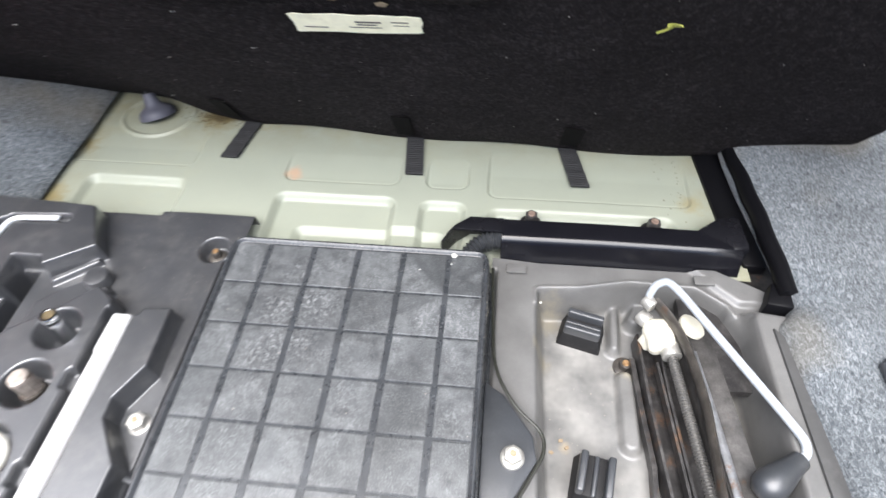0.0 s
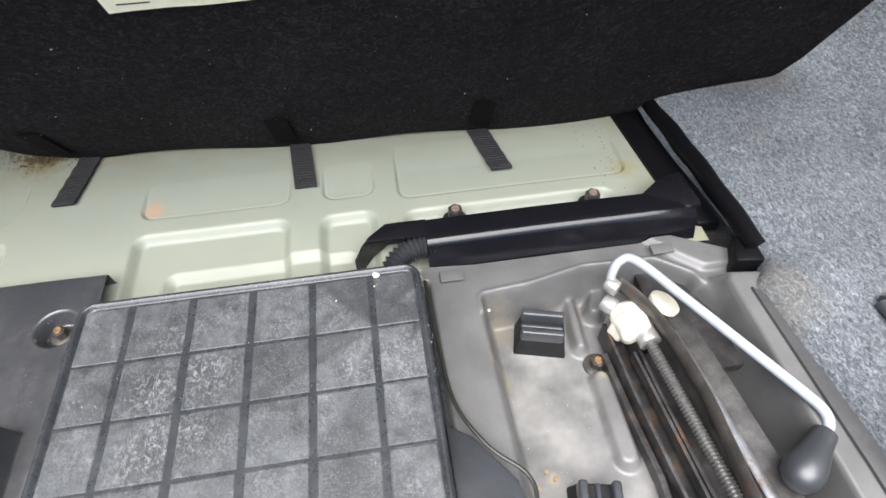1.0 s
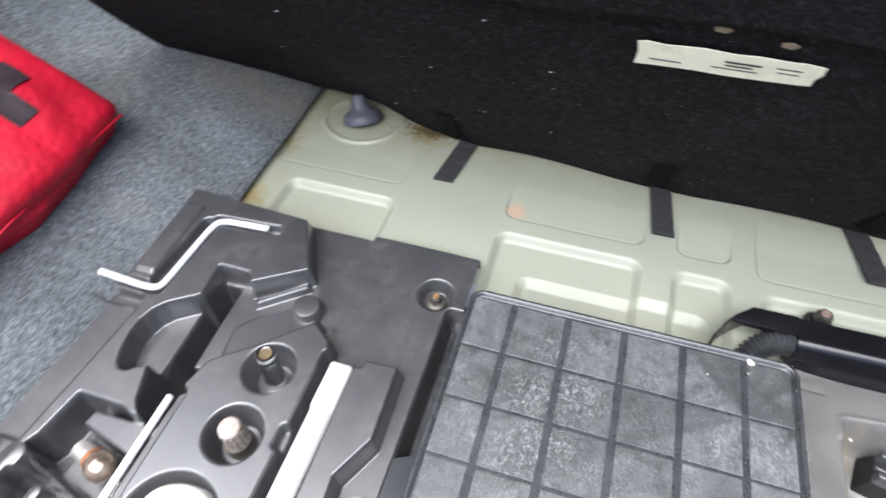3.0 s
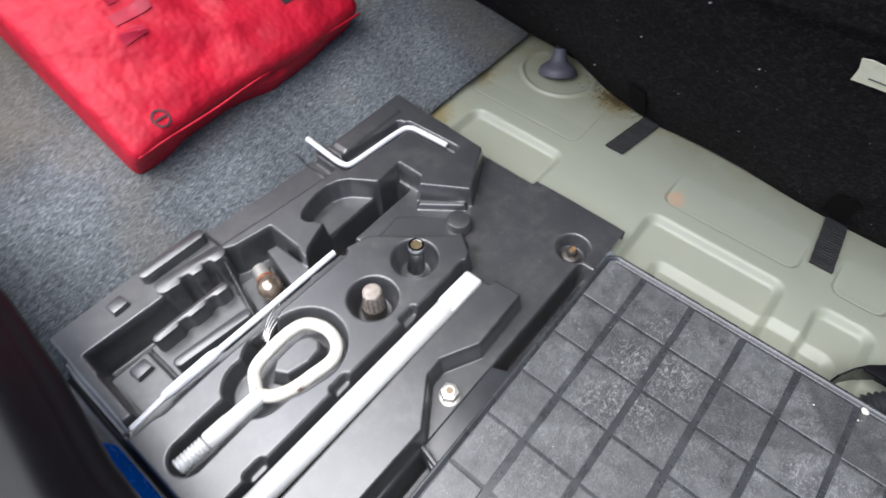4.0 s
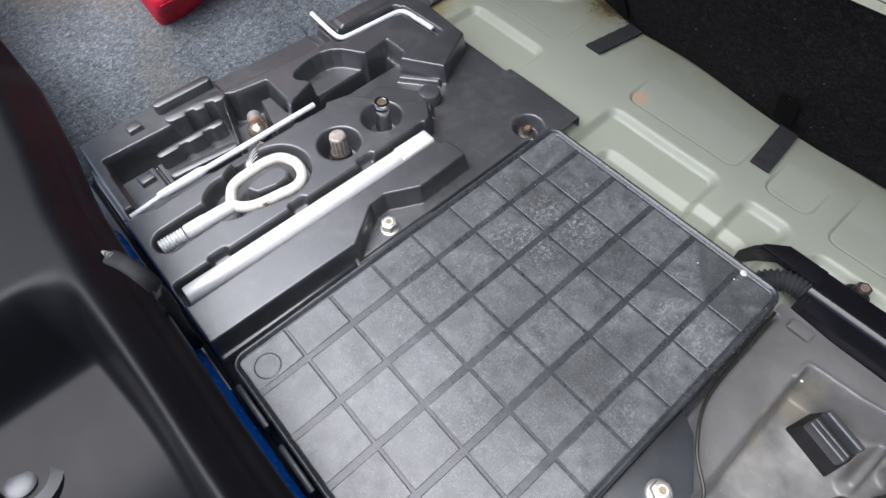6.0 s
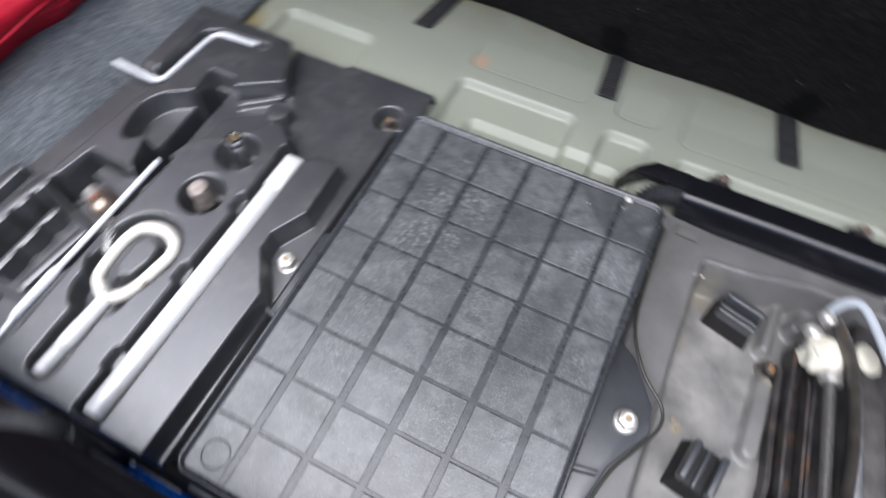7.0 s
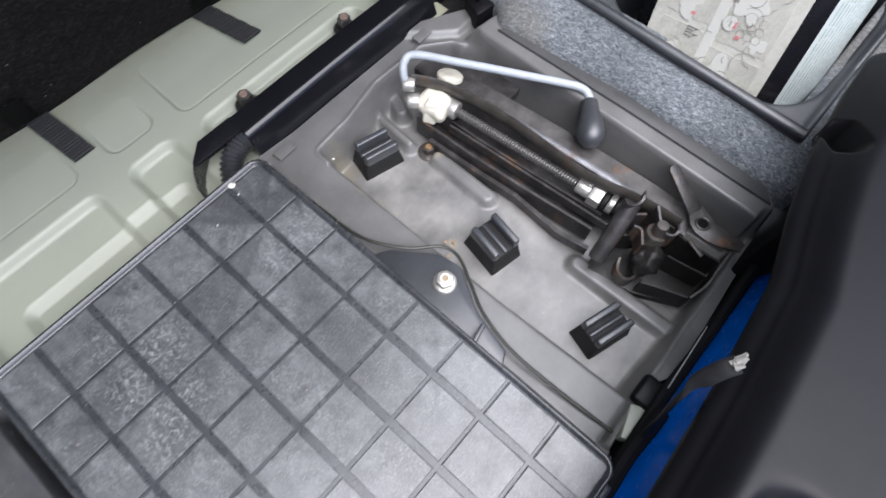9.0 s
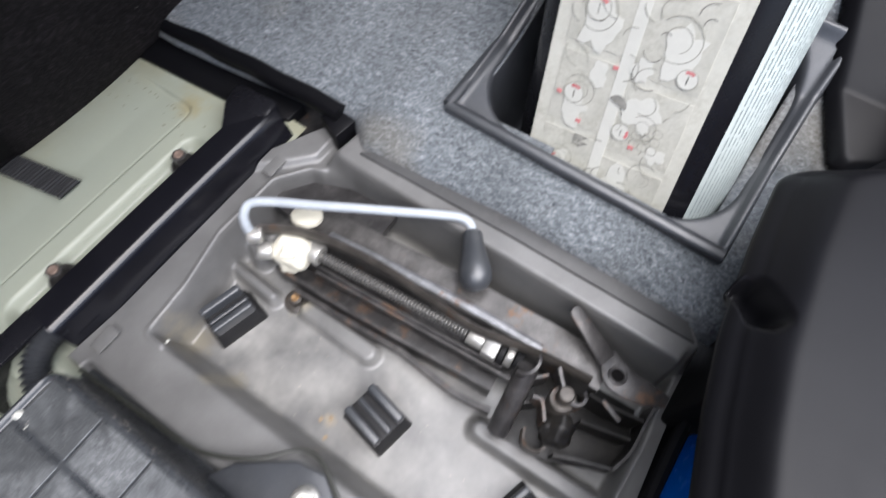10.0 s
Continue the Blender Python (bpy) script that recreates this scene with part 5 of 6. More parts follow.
    add_tube(bm, [(0.2900 + 0.0066 * math.cos(k * 0.2618), -0.2965 + 0.0066 * math.sin(k * 0.2618), -0.0358) for k in range(24)], 0.0014, 8, closed=True)
    part("lever_eye", bm, M_JACK, lv)
    # the plate is solid; a flat black disc paints the hole's darkness
    bm = bmesh.new()
    add_lathe(bm, [(0.0056, 0.0), (0.0056, 0.0004), (0.0001, 0.0004)], (0.2900, -0.2965, -0.0361), seg=20)
    part("eye_hole_shade", bm, M_PATCH, lv)
    bm = bmesh.new()
    add_box(bm, (0.004, 0.020, 0.003), (0.262, -0.305, -0.036), rz=-20, bevel=0.0006)
    part("stop_tab", bm, M_JACK, j)


scissor_jack()

# ---- cable duct on the steel floor ----
duct = thing("cable_duct", (0.18, 0.1, -0.058), "glossy black plastic cable duct on the boot floor", "duct")
bm = bmesh.new()
prof = [(0.086, -0.056), (0.0962, -0.0285), (0.0978, -0.0252), (0.1005, -0.0224), (0.1035, -0.0208), (0.1075, -0.0203), (0.128, -0.0215), (0.131, -0.050)]
rings = []
for x, dz, dy in ((0.056, 0.0, 0.0), (0.10, 0.0005, 0.0), (0.17, 0.0, 0.001), (0.24, 0.0005, 0.0), (0.285, 0.001, -0.001), (0.315, 0.0, -0.002), (0.328, -0.004, -0.003)):
    rings.append([bm.verts.new((x, y + dy, z + dz)) for y, z in prof])
for A, B in zip(rings, rings[1:]):
    for k in range(len(prof) - 1):
        bm.faces.new((A[k], A[k + 1], B[k + 1], B[k]))
bm.faces.new(rings[0]), bm.faces.new(rings[-1][::-1])
bmesh.ops.recalc_face_normals(bm, faces=bm.faces[:])
part("duct_body", bm, M_DUCT, duct)
bm = bmesh.new()
add_prism(bm, [(0.058, 0.108), (0.058, 0.129), (0.018, 0.129), (-0.002, 0.112), (0.000, 0.108)], -0.0235, -0.0205, 0.0008)
part("end_flap", bm, M_BLACK, duct)
bm = bmesh.new()
curtain(bm, [(0.058, 0.128, -0.021), (0.018, 0.128, -0.021), (0.002, 0.1145, -0.021), (-0.006, 0.106, -0.024), (-0.014, 0.094, -0.030)], 0.030, 0.002)
part("end_wall", bm, M_BLACK, duct)
bm = bmesh.new()
add_prism(bm, [(0.276, 0.126), (0.308, 0.150), (0.334, 0.156), (0.3375, 0.104), (0.316, 0.100)], -0.055, -0.0200, 0.006)
part("corner_cap", bm, M_BLACK, duct)
for x in (0.075, 0.286):
    bm = bmesh.new()
    add_box(bm, (0.022, 0.012, 0.002), (x, 0.072, -0.0435), bevel=0.0005)
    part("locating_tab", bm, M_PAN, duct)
hose = thing("corrugated_hose", (0.03, 0.09, -0.055), "black corrugated cable sleeve entering the duct", "hose")
pts = smooth_path([(0.064, 0.106, -0.036), (0.046, 0.105, -0.035), (0.028, 0.097, -0.038), (0.016, 0.082, -0.045), (0.010, 0.062, -0.055)], 9)
bm = bmesh.new()
add_tube(bm, pts, 0.01, 16, radii=[0.0122 if i % 2 else 0.0090 for i in range(len(pts))])
part("sleeve", bm, M_EAR, hose)

# ---- strap strips, grommet and grime on the steel floor ----
for x0, x1, y0, y1 in ((-0.329, -0.312, 0.239, 0.345), (-0.065, -0.076, 0.224, 0.335), (0.156, 0.133, 0.217, 0.330)):
    bm = bmesh.new()
    n = 64
    rows = []
    for i in range(n + 1):
        t = i / n
        cx, cy = x0 + (x1 - x0) * t, y0 + (y1 - y0) * t
        z = -0.0495 + 0.0010 * (i % 2) + 0.0005 * math.sin(i * 0.6) + 0.02 * max(0.0, (cy - 0.36) / 0.1) ** 2
        rows.append([bm.verts.new((cx + s * 0.0122, cy, z)) for s in (-1, 0, 1)])
    for A, B in zip(rows, rows[1:]):
        for k in range(2):
            bm.faces.new((A[k], A[k + 1], B[k + 1], B[k]))
    r = bmesh.ops.extrude_face_region(bm, geom=bm.faces[:])
    for v in r["geom"]:
        if isinstance(v, bmesh.types.BMVert):
            v.co.z += 0.0022
    bmesh.ops.recalc_face_normals(bm, faces=bm.faces[:])
    tagged(new("strap", finish(bm, "strap", M_VELCRO)), "woven black hook-and-loop strap on the steel floor", "strap", "straps on the floor")
gr = thing("cable_grommet", (-0.47, 0.325, -0.05), "dusty grey rubber grommet with a cable", "grommet")
bm = bmesh.new()
add_lathe(bm, [(0.027, 0), (0.0268, 0.005), (0.0245, 0.010), (0.0195, 0.0135), (0.0145, 0.0165), (0.0115, 0.021), (0.0095, 0.028), (0.0085, 0.036)], (-0.470, 0.324, -0.051), (-0.25, 0.35, 1), 28)
part("boot", bm, M_GROMMET, gr)
bm = bmesh.new()
add_tube(bm, smooth_path([(-0.477, 0.334, -0.022), (-0.490, 0.352, -0.006), (-0.515, 0.385, 0.012), (-0.55, 0.43, 0.02), (-0.60, 0.47, 0.03)], 6), 0.0062, 10)
part("cable", bm, M_RUBBER, gr)
rng = random.Random(4)


GEM = ((0, 0, 1), (0.9, 0, 0.25), (0.25, 0.85, 0.2), (-0.75, 0.5, 0.3), (-0.7, -0.55, 0.2), (0.3, -0.85, 0.3), (0, 0, -0.6))


def speck(bm, at, size, n=1, spread=(0.0, 0.0), flat=0.35):
    """Small uneven grains."""
    for _ in range(n):
        p = Vector((at[0] + rng.gauss(0, spread[0]), at[1] + rng.gauss(0, spread[1]), at[2]))
        r, sx, sy, a = size * rng.uniform(0.5, 1.2), rng.uniform(0.7, 1.8), rng.uniform(0.6, 1.3), rng.uniform(0, 6.28)
        vs = []
        for g in GEM:
            x, y = g[0] * r * sx, g[1] * r * sy
            vs.append(bm.verts.new(p + Vector((x * math.cos(a) - y * math.sin(a), x * math.sin(a) + y * math.cos(a), g[2] * r * flat))))
        for k in range(5):
            u, w = vs[1 + k], vs[1 + (k + 1) % 5]
            bm.faces.new((vs[0], u, w)), bm.faces.new((vs[6], w, u))


bm = bmesh.new()
speck(bm, (-0.375, 0.332, -0.0500), 0.0013, 330, (0.024, 0.011), 0.2)
for _ in range(160):
    t = rng.random()
    speck(bm, (-0.556 - 0.006 * rng.random() ** 2, 0.125 + 0.22 * t, -0.0495), 0.0011, 1, (0.003, 0.0), 0.25)
for _ in range(25):
    speck(bm, (0.285 - 0.03 * rng.random() ** 2, 0.165 + 0.12 * rng.random(), -0.0510), 0.0010, 1, (0.0, 0.0), 0.25)
tagged(new("dirt", finish(bm, "dirt", M_GRIME_BORE)), "brown grit and grime lying on the steel floor", "dirt", kind="stuff")
# ---- raised boot floor panel ----
flap = thing("boot_floor_panel", (-0.1, 0.33, -0.045), "folded-up black felt boot floor panel with a paper label", "floor panel")


PROFILE = ((0.0, 0.325, -0.056), (0.012, 0.303, -0.050), (0.03, 0.290, -0.030), (0.07, 0.267, 0.010), (0.14, 0.230, 0.074), (0.22, 0.188, 0.145), (0.30, 0.146, 0.215), (0.45, 0.068, 0.345), (0.60, 0.002, 0.478), (0.80, -0.050, 0.662), (0.92, -0.075, 0.78))


def panel_profile(s):
    """(y, z) at s metres up the panel from where it meets the steel floor."""
    S = [p[0] for p in PROFILE]
    return np.interp(s, S, [p[1] for p in PROFILE]), np.interp(s, S, [p[2] for p in PROFILE])


def panel_shift(u, v):
    """How far the felt lies back and up from the profile: the crease runs askew, and the sheet hangs in shallow waves."""
    low = np.exp(-v / 0.16)
    back = 0.046 * np.clip((-0.30 - u) / 0.16, 0, 1) ** 1.3 * low - 0.030 * (u + 0.05) * low
    return back - 0.006 * np.sin((u + 0.1) * 6.0), 0.004 * np.sin(u * 21 + v * 9) + 0.012 * np.clip((-0.40 - u) / 0.2, 0, 1) * low


def panel_sheet(name, s0, s1, x0, x1, round_low=0.0, proud=0.0, rows=0.006):
    """A piece of the felt; its lower corners are rounded, and proud lays it above the sheet below."""
    u, v = np.meshgrid(np.linspace(x0, x1, 170), np.linspace(0, 1, max(12, int((s1 - s0) / rows))))
    lift = round_low * (1 - np.sqrt(np.clip(1 - np.clip((round_low * 1.6 - np.minimum(u - x0, x1 - u)) / (round_low * 1.6 + 1e-9), 0, 1) ** 2, 0, 1)))
    v = s0 + lift + (s1 - s0 - lift) * v
    y, z = panel_profile(v)
    dy, dz = panel_shift(u, v)
    return sheet(name, u, y + dy - 0.86 * proud, z + dz - 0.5 * proud, M_PANEL)


for name, s0, s1, x0, x1, r, proud in (("hinge_flap", 0.0, 0.92, -0.71, 0.49, 0.11, 0.0), ("main_panel", 0.345, 0.90, -0.62, 0.040, 0.03, 0.007)):
    ob = part(name, panel_sheet(name, s0, s1, x0, x1, r, proud), None, flap)
    mod = ob.modifiers.new("thickness", "SOLIDIFY")
    mod.thickness, mod.offset = (0.012, -1.0) if proud == 0 else (0.006, -1.0)


def on_panel(u, s, out=0.003):
    y0, z0 = panel_profile(s - 0.004)
    y1, z1 = panel_profile(s + 0.004)
    y, z = panel_profile(s)
    d = Vector((0, y1 - y0, z1 - z0)).normalized()
    nrm = Vector((1, 0, 0)).cross(d).normalized()
    if nrm.y > 0:
        nrm = -nrm
    dy, dz = panel_shift(u, s)
    y, z = y + float(dy), z + float(dz)
    return Matrix.Translation(Vector((u, y, z)) + nrm * out) @ Matrix((Vector((1, 0, 0)), d, nrm)).transposed().to_4x4()


# short dark strips low on the felt, one above each floor strap
for u in (-0.335, -0.083, 0.140):
    bm = bmesh.new()
    q = [on_panel(u + du, sv, 0.0022 + 0.0008 * (k % 2)).translation for k, (du, sv) in enumerate((dx, 0.034 + 0.0024 * i) for i in range(24) for dx in (-0.012, 0.012))]
    vs = [bm.verts.new(p) for p in q]
    for i in range(23):
        bm.faces.new((vs[2 * i], vs[2 * i + 1], vs[2 * i + 3], vs[2 * i + 2]))
    r = bmesh.ops.extrude_face_region(bm, geom=bm.faces[:])
    for v in r["geom"]:
        if isinstance(v, bmesh.types.BMVert):
            v.co.y -= 0.0015
    bmesh.ops.recalc_face_normals(bm, faces=bm.faces[:])
    part("dark_strip", bm, M_PATCH, flap, "short dark strip on the felt above a floor strap")
lab = thing("paper_label", on_panel(-0.090, 0.298).translation, "torn cream paper label glued to the black felt panel", "label")
bm = bmesh.new()
out = [(-0.068, -0.018), (-0.052, -0.0168), (-0.02, -0.0160), (0.004, -0.0172), (0.03, -0.0165), (0.060, -0.0150), (0.0675, -0.0135), (0.0665, -0.004), (0.0690, 0.004), (0.0675, 0.014), (0.052, 0.0160), (0.045, 0.0150), (0.02, 0.0165), (0.004, 0.0150), (-0.02, 0.0172), (-0.05, 0.0150), (-0.063, 0.0168), (-0.070, 0.0145), (-0.0675, 0.0)]
add_prism(bm, [(x * 0.88, y * 0.92) for x, y in out], 0, 0.0006, 0, on_panel(-0.090, 0.298, 0.0035))
part("paper", bm, M_LABEL, lab, smooth=False)
for cx, cy, w, h in ((0.012, 0.004, 0.024, 0.0022), (0.010, -0.001, 0.018, 0.0016), (-0.045, -0.0075, 0.022, 0.0012), (0.008, -0.006, 0.030, 0.0010), (0.045, 0.005, 0.016, 0.0012), (0.046, -0.001, 0.014, 0.0010)):
    bm = bmesh.new()
    add_box(bm, (w, h, 0.0003), m=on_panel(-0.090, 0.298, 0.0035) @ pose(cx * 0.88, cy * 0.9, 0.0008))
    part("printed_line", bm, M_INK, lab, smooth=False)

bm = bmesh.new()
for _ in range(150):
    u, sv, k = rng.uniform(-0.55, 0.40), rng.uniform(0.02, 0.75), rng.random()
    speck(bm, on_panel(u, sv, 0.0034).translation, 0.0006 + 0.0010 * k ** 5, 1, (0.0, 0.0), 0.8)
tagged(new("lint", finish(bm, "lint", shader("grey_lint", (0.30, 0.29, 0.27), 0.9))), "specks of pale lint caught on the black felt", "lint", kind="stuff")


def sprig(at_m, name, mat, label, n=5):
    bm = bmesh.new()
    add_tube(bm, smooth_path([at_m @ Vector(p) for p in ((-0.006, -0.012, 0.001), (-0.002, -0.004, 0.003), (0.003, 0.003, 0.003))], 4), 0.0010, 6)
    for k in range(n):
        a = -0.7 + 0.45 * k
        m = at_m @ pose(0.003, 0.003, 0.003, 20, 10 * k, math.degrees(a))
        add_prism(bm, [(0, 0), (0.002, 0.004), (0.001, 0.009), (-0.001, 0.0085), (-0.002, 0.004)], 0, 0.0005, 0, m)
    tagged(new(name, finish(bm, name, mat)), label, "leaf")


sprig(on_panel(0.178, 0.322, 0.004), "green_sprig", M_GREEN, "withered yellow-green sprig stuck to the black felt")
for u, s in ((-0.104, 0.338), (-0.062, 0.330), (0.07, 0.40), (0.095, 0.43)):
    m = on_panel(u, s, 0.004)
    bm = bmesh.new()
    add_prism(bm, [(-0.004, -0.002), (0.003, -0.003), (0.006, 0.001), (0.001, 0.004), (-0.005, 0.002)], 0, 0.0007, 0, m)
    tagged(new("leaf_scrap", finish(bm, "leaf_scrap", M_LEAF)), "dry brown leaf scrap on the black felt", "leaf", "leaf scraps")

# ---- first-aid bag ----
bag = thing("first_aid_bag", (-0.76, -0.03, 0.03), "creased red nylon first-aid bag with a dark cross", "bag")
BAG = Matrix.Translation((-0.676, -0.033, 0.022)) @ Matrix.Rotation(radians(2), 4, "Z") @ Matrix.Rotation(radians(33), 4, "Y")


def bag_shell():
    """A soft box: x back along the slope, y along the bag, z its thickness, with creases."""
    bm = bmesh.new()
    g = bmesh.ops.create_cube(bm, size=1.0)["verts"]
    for v in g:
        v.co = Vector(((v.co.x - 0.5) * 0.235, v.co.y * 0.325, (v.co.z + 0.5) * 0.062))
    bmesh.ops.bevel(bm, geom=bm.edges[:], offset=0.010, segments=3, affect="EDGES", profile=0.5)
    bmesh.ops.subdivide_edges(bm, edges=[e for e in bm.edges if e.calc_length() > 0.03], cuts=26, use_grid_fill=True)
    for v in bm.verts:
        x, y, z = v.co
        puff = max(0.0, 1 - (abs(x + 0.117) / 0.117) ** 2.5) * max(0.0, 1 - (abs(y) / 0.163) ** 2.5)
        c = noise.noise(Vector((x * 9, y * 7, z * 5))) * 0.008 + noise.noise(Vector((x * 22 + y * 14, y * 20 - x * 12, 3))) * 0.0045 + 0.0055 * (1 - abs(noise.noise(Vector((x * 16 - y * 6, y * 11 + x * 4, 8))))) ** 5
        c += 0.004 * max(0.0, 1 - abs((y - 0.6 * x - 0.02) / 0.018)) - 0.004 * max(0.0, 1 - abs((y + 0.5 * x + 0.05) / 0.02))
        if z > 0.04:
            v.co.z += 0.016 * puff + c * (0.4 + puff)
        else:
            v.co.x += 0.5 * c
        if x > -0.02:
            v.co.x += 0.004 * math.sin(y * 25)
    bmesh.ops.transform(bm, verts=bm.verts[:], matrix=BAG)
    return bm


part("bag_body", bag_shell(), M_RED, bag)
bm = bmesh.new()
seam = [(0.001, -0.158 + 0.0316 * i, 0.054 + 0.002 * math.sin(i * 1.7)) for i in range(11)]
add_tube(bm, [BAG @ Vector(p) for p in smooth_path(seam, 3)], 0.0013, 8)
part("piping", bm, M_RED, bag)


def print_patch(name, outline, mat, lift=0.0):
    """A thin print that follows the bag's upper face."""
    bm = bmesh.new()
    vs = [bm.verts.new((x, y, 0)) for x, y in outline]
    bm.faces.new(vs)
    bmesh.ops.triangulate(bm, faces=bm.faces[:])
    bmesh.ops.subdivide_edges(bm, edges=bm.edges[:], cuts=7, use_grid_fill=True)
    for v in bm.verts:
        x, y = v.co.x, v.co.y
        puff = max(0.0, 1 - (abs(x + 0.117) / 0.117) ** 2.5) * max(0.0, 1 - (abs(y) / 0.163) ** 2.5)
        z = 0.062
        c = noise.noise(Vector((x * 9, y * 7, z * 5))) * 0.008 + noise.noise(Vector((x * 22 + y * 14, y * 20 - x * 12, 3))) * 0.0045 + 0.0055 * (1 - abs(noise.noise(Vector((x * 16 - y * 6, y * 11 + x * 4, 8))))) ** 5
        c += 0.004 * max(0.0, 1 - abs((y - 0.6 * x - 0.02) / 0.018)) - 0.004 * max(0.0, 1 - abs((y + 0.5 * x + 0.05) / 0.02))
        v.co.z = z + 0.016 * puff + c * (0.4 + puff) + 0.0009 + lift
    bmesh.ops.transform(bm, verts=bm.verts[:], matrix=BAG)
    return part(name, bm, mat, bag)


def bar(cx, cy, w, h):
    return [(cx - w / 2, cy - h / 2), (cx + w / 2, cy - h / 2), (cx + w / 2, cy + h / 2), (cx - w / 2, cy + h / 2)]


print_patch("cross_bar", bar(-0.085, 0.085, 0.080, 0.026), M_INK, 0.0003)
print_patch("cross_bar", bar(-0.085, 0.085, 0.026, 0.080), M_INK, 0.0006)
for k in range(16):
    an = [2 * math.pi * (k + j) / 16 for j in (0, 1.02)]
    print_patch("badge_ring", [(-0.016 + r * math.cos(a), -0.118 + r * math.sin(a)) for r, a in ((0.0095, an[0]), (0.0095, an[1]), (0.0074, an[1]), (0.0074, an[0]))], M_INK, 0.0003)
print_patch("badge_bar", bar(-0.016, -0.118, 0.0022, 0.013), M_INK, 0.0004)
for cx, cy, w, h in ((-0.130, -0.06, 0.012, 0.050), (-0.110, -0.072, 0.012, 0.040), (-0.150, -0.085, 0.010, 0.03), (-0.090, -0.085, 0.010, 0.026)):
    print_patch("printed_line", bar(cx, cy, w, h), M_REDINK, 0.0003)
# wrist loop by the cross
bm = bmesh.new()
lp = [BAG @ Vector((-0.125 + 0.028 * math.cos(a), 0.055 + 0.022 * math.sin(a), 0.088 + 0.004 * math.sin(2 * a))) for a in (2 * math.pi * k / 28 for k in range(28))]
add_tube(bm, lp, 0.0055, 8, closed=True, flat=0.45)
part("pull_loop", bm, M_VELCRO, bag, "black webbing pull loop")

# ---- bottle holder and bottle ----
hold = thing("bottle_holder", (0.51, -0.18, -0.12), "black plastic frame let into the side carpet", "holder")
X, Y = grid(0.404, 0.620, -0.326, -0.038, 0.002)
base = np.interp(X - 0.352, [p[0] for p in RIGHT_PROF], [p[1] for p in RIGHT_PROF]) + 0.003
Z = base + 0.004
d = d_box(X, Y, 0.409, 0.616, -0.321, -0.043, 0.004)
Z = carve(Z, np.maximum(np.abs(d + 0.004) - 0.004, d), base + 0.0095, 0.004)
Z = carve(Z, d_box(X, Y, 0.432, 0.60, -0.296, -0.070, 0.045), -0.10, 0.022)
Z = np.where(d > 0, base - 0.008, Z)
part("frame", sheet("frame", X, Y, blur(Z, 2), M_EAR), None, hold)
bm = bmesh.new()
add_tube(bm, [(0.4125, y, 0.0030) for y in np.linspace(-0.318, -0.046, 12)], 0.0062, 12, flat=0.8)
part("front_bar", bm, M_EAR, hold, "rounded black bar along the carpet")
bm = bmesh.new()
add_tube(bm, [(x, -0.0460, 0.0045 + 0.055 * max(0.0, x - 0.43)) for x in np.linspace(0.4125, 0.60, 10)], 0.0055, 12, flat=0.8)
part("end_bar", bm, M_EAR, hold)
bm = bmesh.new()
add_box(bm, (0.17, 0.23, 0.006), (0.512, -0.183, -0.112), bevel=0.002)
part("well_floor", bm, M_BLACK, hold)

bot = thing("sealant_bottle", (0.49, -0.195, -0.1), "black plastic bottle with grubby instruction labels in its holder", "bottle")
bm = bmesh.new()
add_box(bm, (0.125, 0.200, 0.36), (0.4985, -0.192, 0.080), bevel=0.042, seg=8)
part("bottle_body", bm, M_BLACK, bot)
bm = bmesh.new()
add_lathe(bm, [(0.036, 0), (0.036, 0.03), (0.032, 0.034)], (0.50, -0.192, 0.258), seg=28)
part("cap", bm, M_BLACK, bot)
FACE = 0.4352


def face_card(name, y0, y1, z0, z1, mat, lift=0.0, parent=None, label=""):
    """A flat paper on the bottle's face towards the boot; lift sets prints above papers."""
    bm = bmesh.new()
    n = 10
    edge_pts = [(y0 + (y1 - y0) * i / n, z0 + 0.002 * noise.noise(Vector((i * 0.8, y0 * 50, z0 * 40)))) for i in range(n + 1)]
    edge_pts += [(y1, z1), (y0, z1)]
    m = Matrix(((0, 0, -1, FACE - lift), (1, 0, 0, 0), (0, 1, 0, 0), (0, 0, 0, 1)))
    add_prism(bm, edge_pts, 0, 0.0004, 0, m)
    return part(name, bm, mat, parent or bot, label, smooth=False)


def face_disc(name, y, z, r, mat, lift, parent, inner=0.0, a0=0.0, a1=360.0):
    """A flat disc, ring or arc print."""
    bm = bmesh.new()
    n = max(6, int((a1 - a0) / 15))
    an = [radians(a0 + (a1 - a0) * i / n) for i in range(n + 1)]
    out = [(y + r * math.cos(a), z + r * math.sin(a)) for a in an]
    inn = [(y + inner * math.cos(a), z + inner * math.sin(a)) for a in an]
    x = FACE - lift - 0.0005
    for i in range(n):
        bm.faces.new([bm.verts.new((x, *p)) for p in (out[i], out[i + 1], inn[i + 1], inn[i])] if inner else [bm.verts.new((x, *p)) for p in (out[i], out[i + 1], (y, z))])
    return part(name, bm, mat, parent, smooth=False)


M_PALE = shader("pale_print", (0.58, 0.58, 0.525), 0.45, var=0.05, vscale=60, dust=0.3, dust_col=(0.35, 0.34, 0.28))
M_GREYP = shader("grey_print", (0.50, 0.495, 0.435), 0.45, var=0.12, vscale=60, dust=0.7, dust_col=(0.29, 0.28, 0.22), dust_scale=40, cover=(0.42, 0.66), speck=0.25)
M_REDP = shader("faded_red_print", (0.56, 0.20, 0.20), 0.5, var=0.2, vscale=80)
M_LINE = shader("dark_print", (0.25, 0.245, 0.22), 0.5, var=0.35, vscale=90)
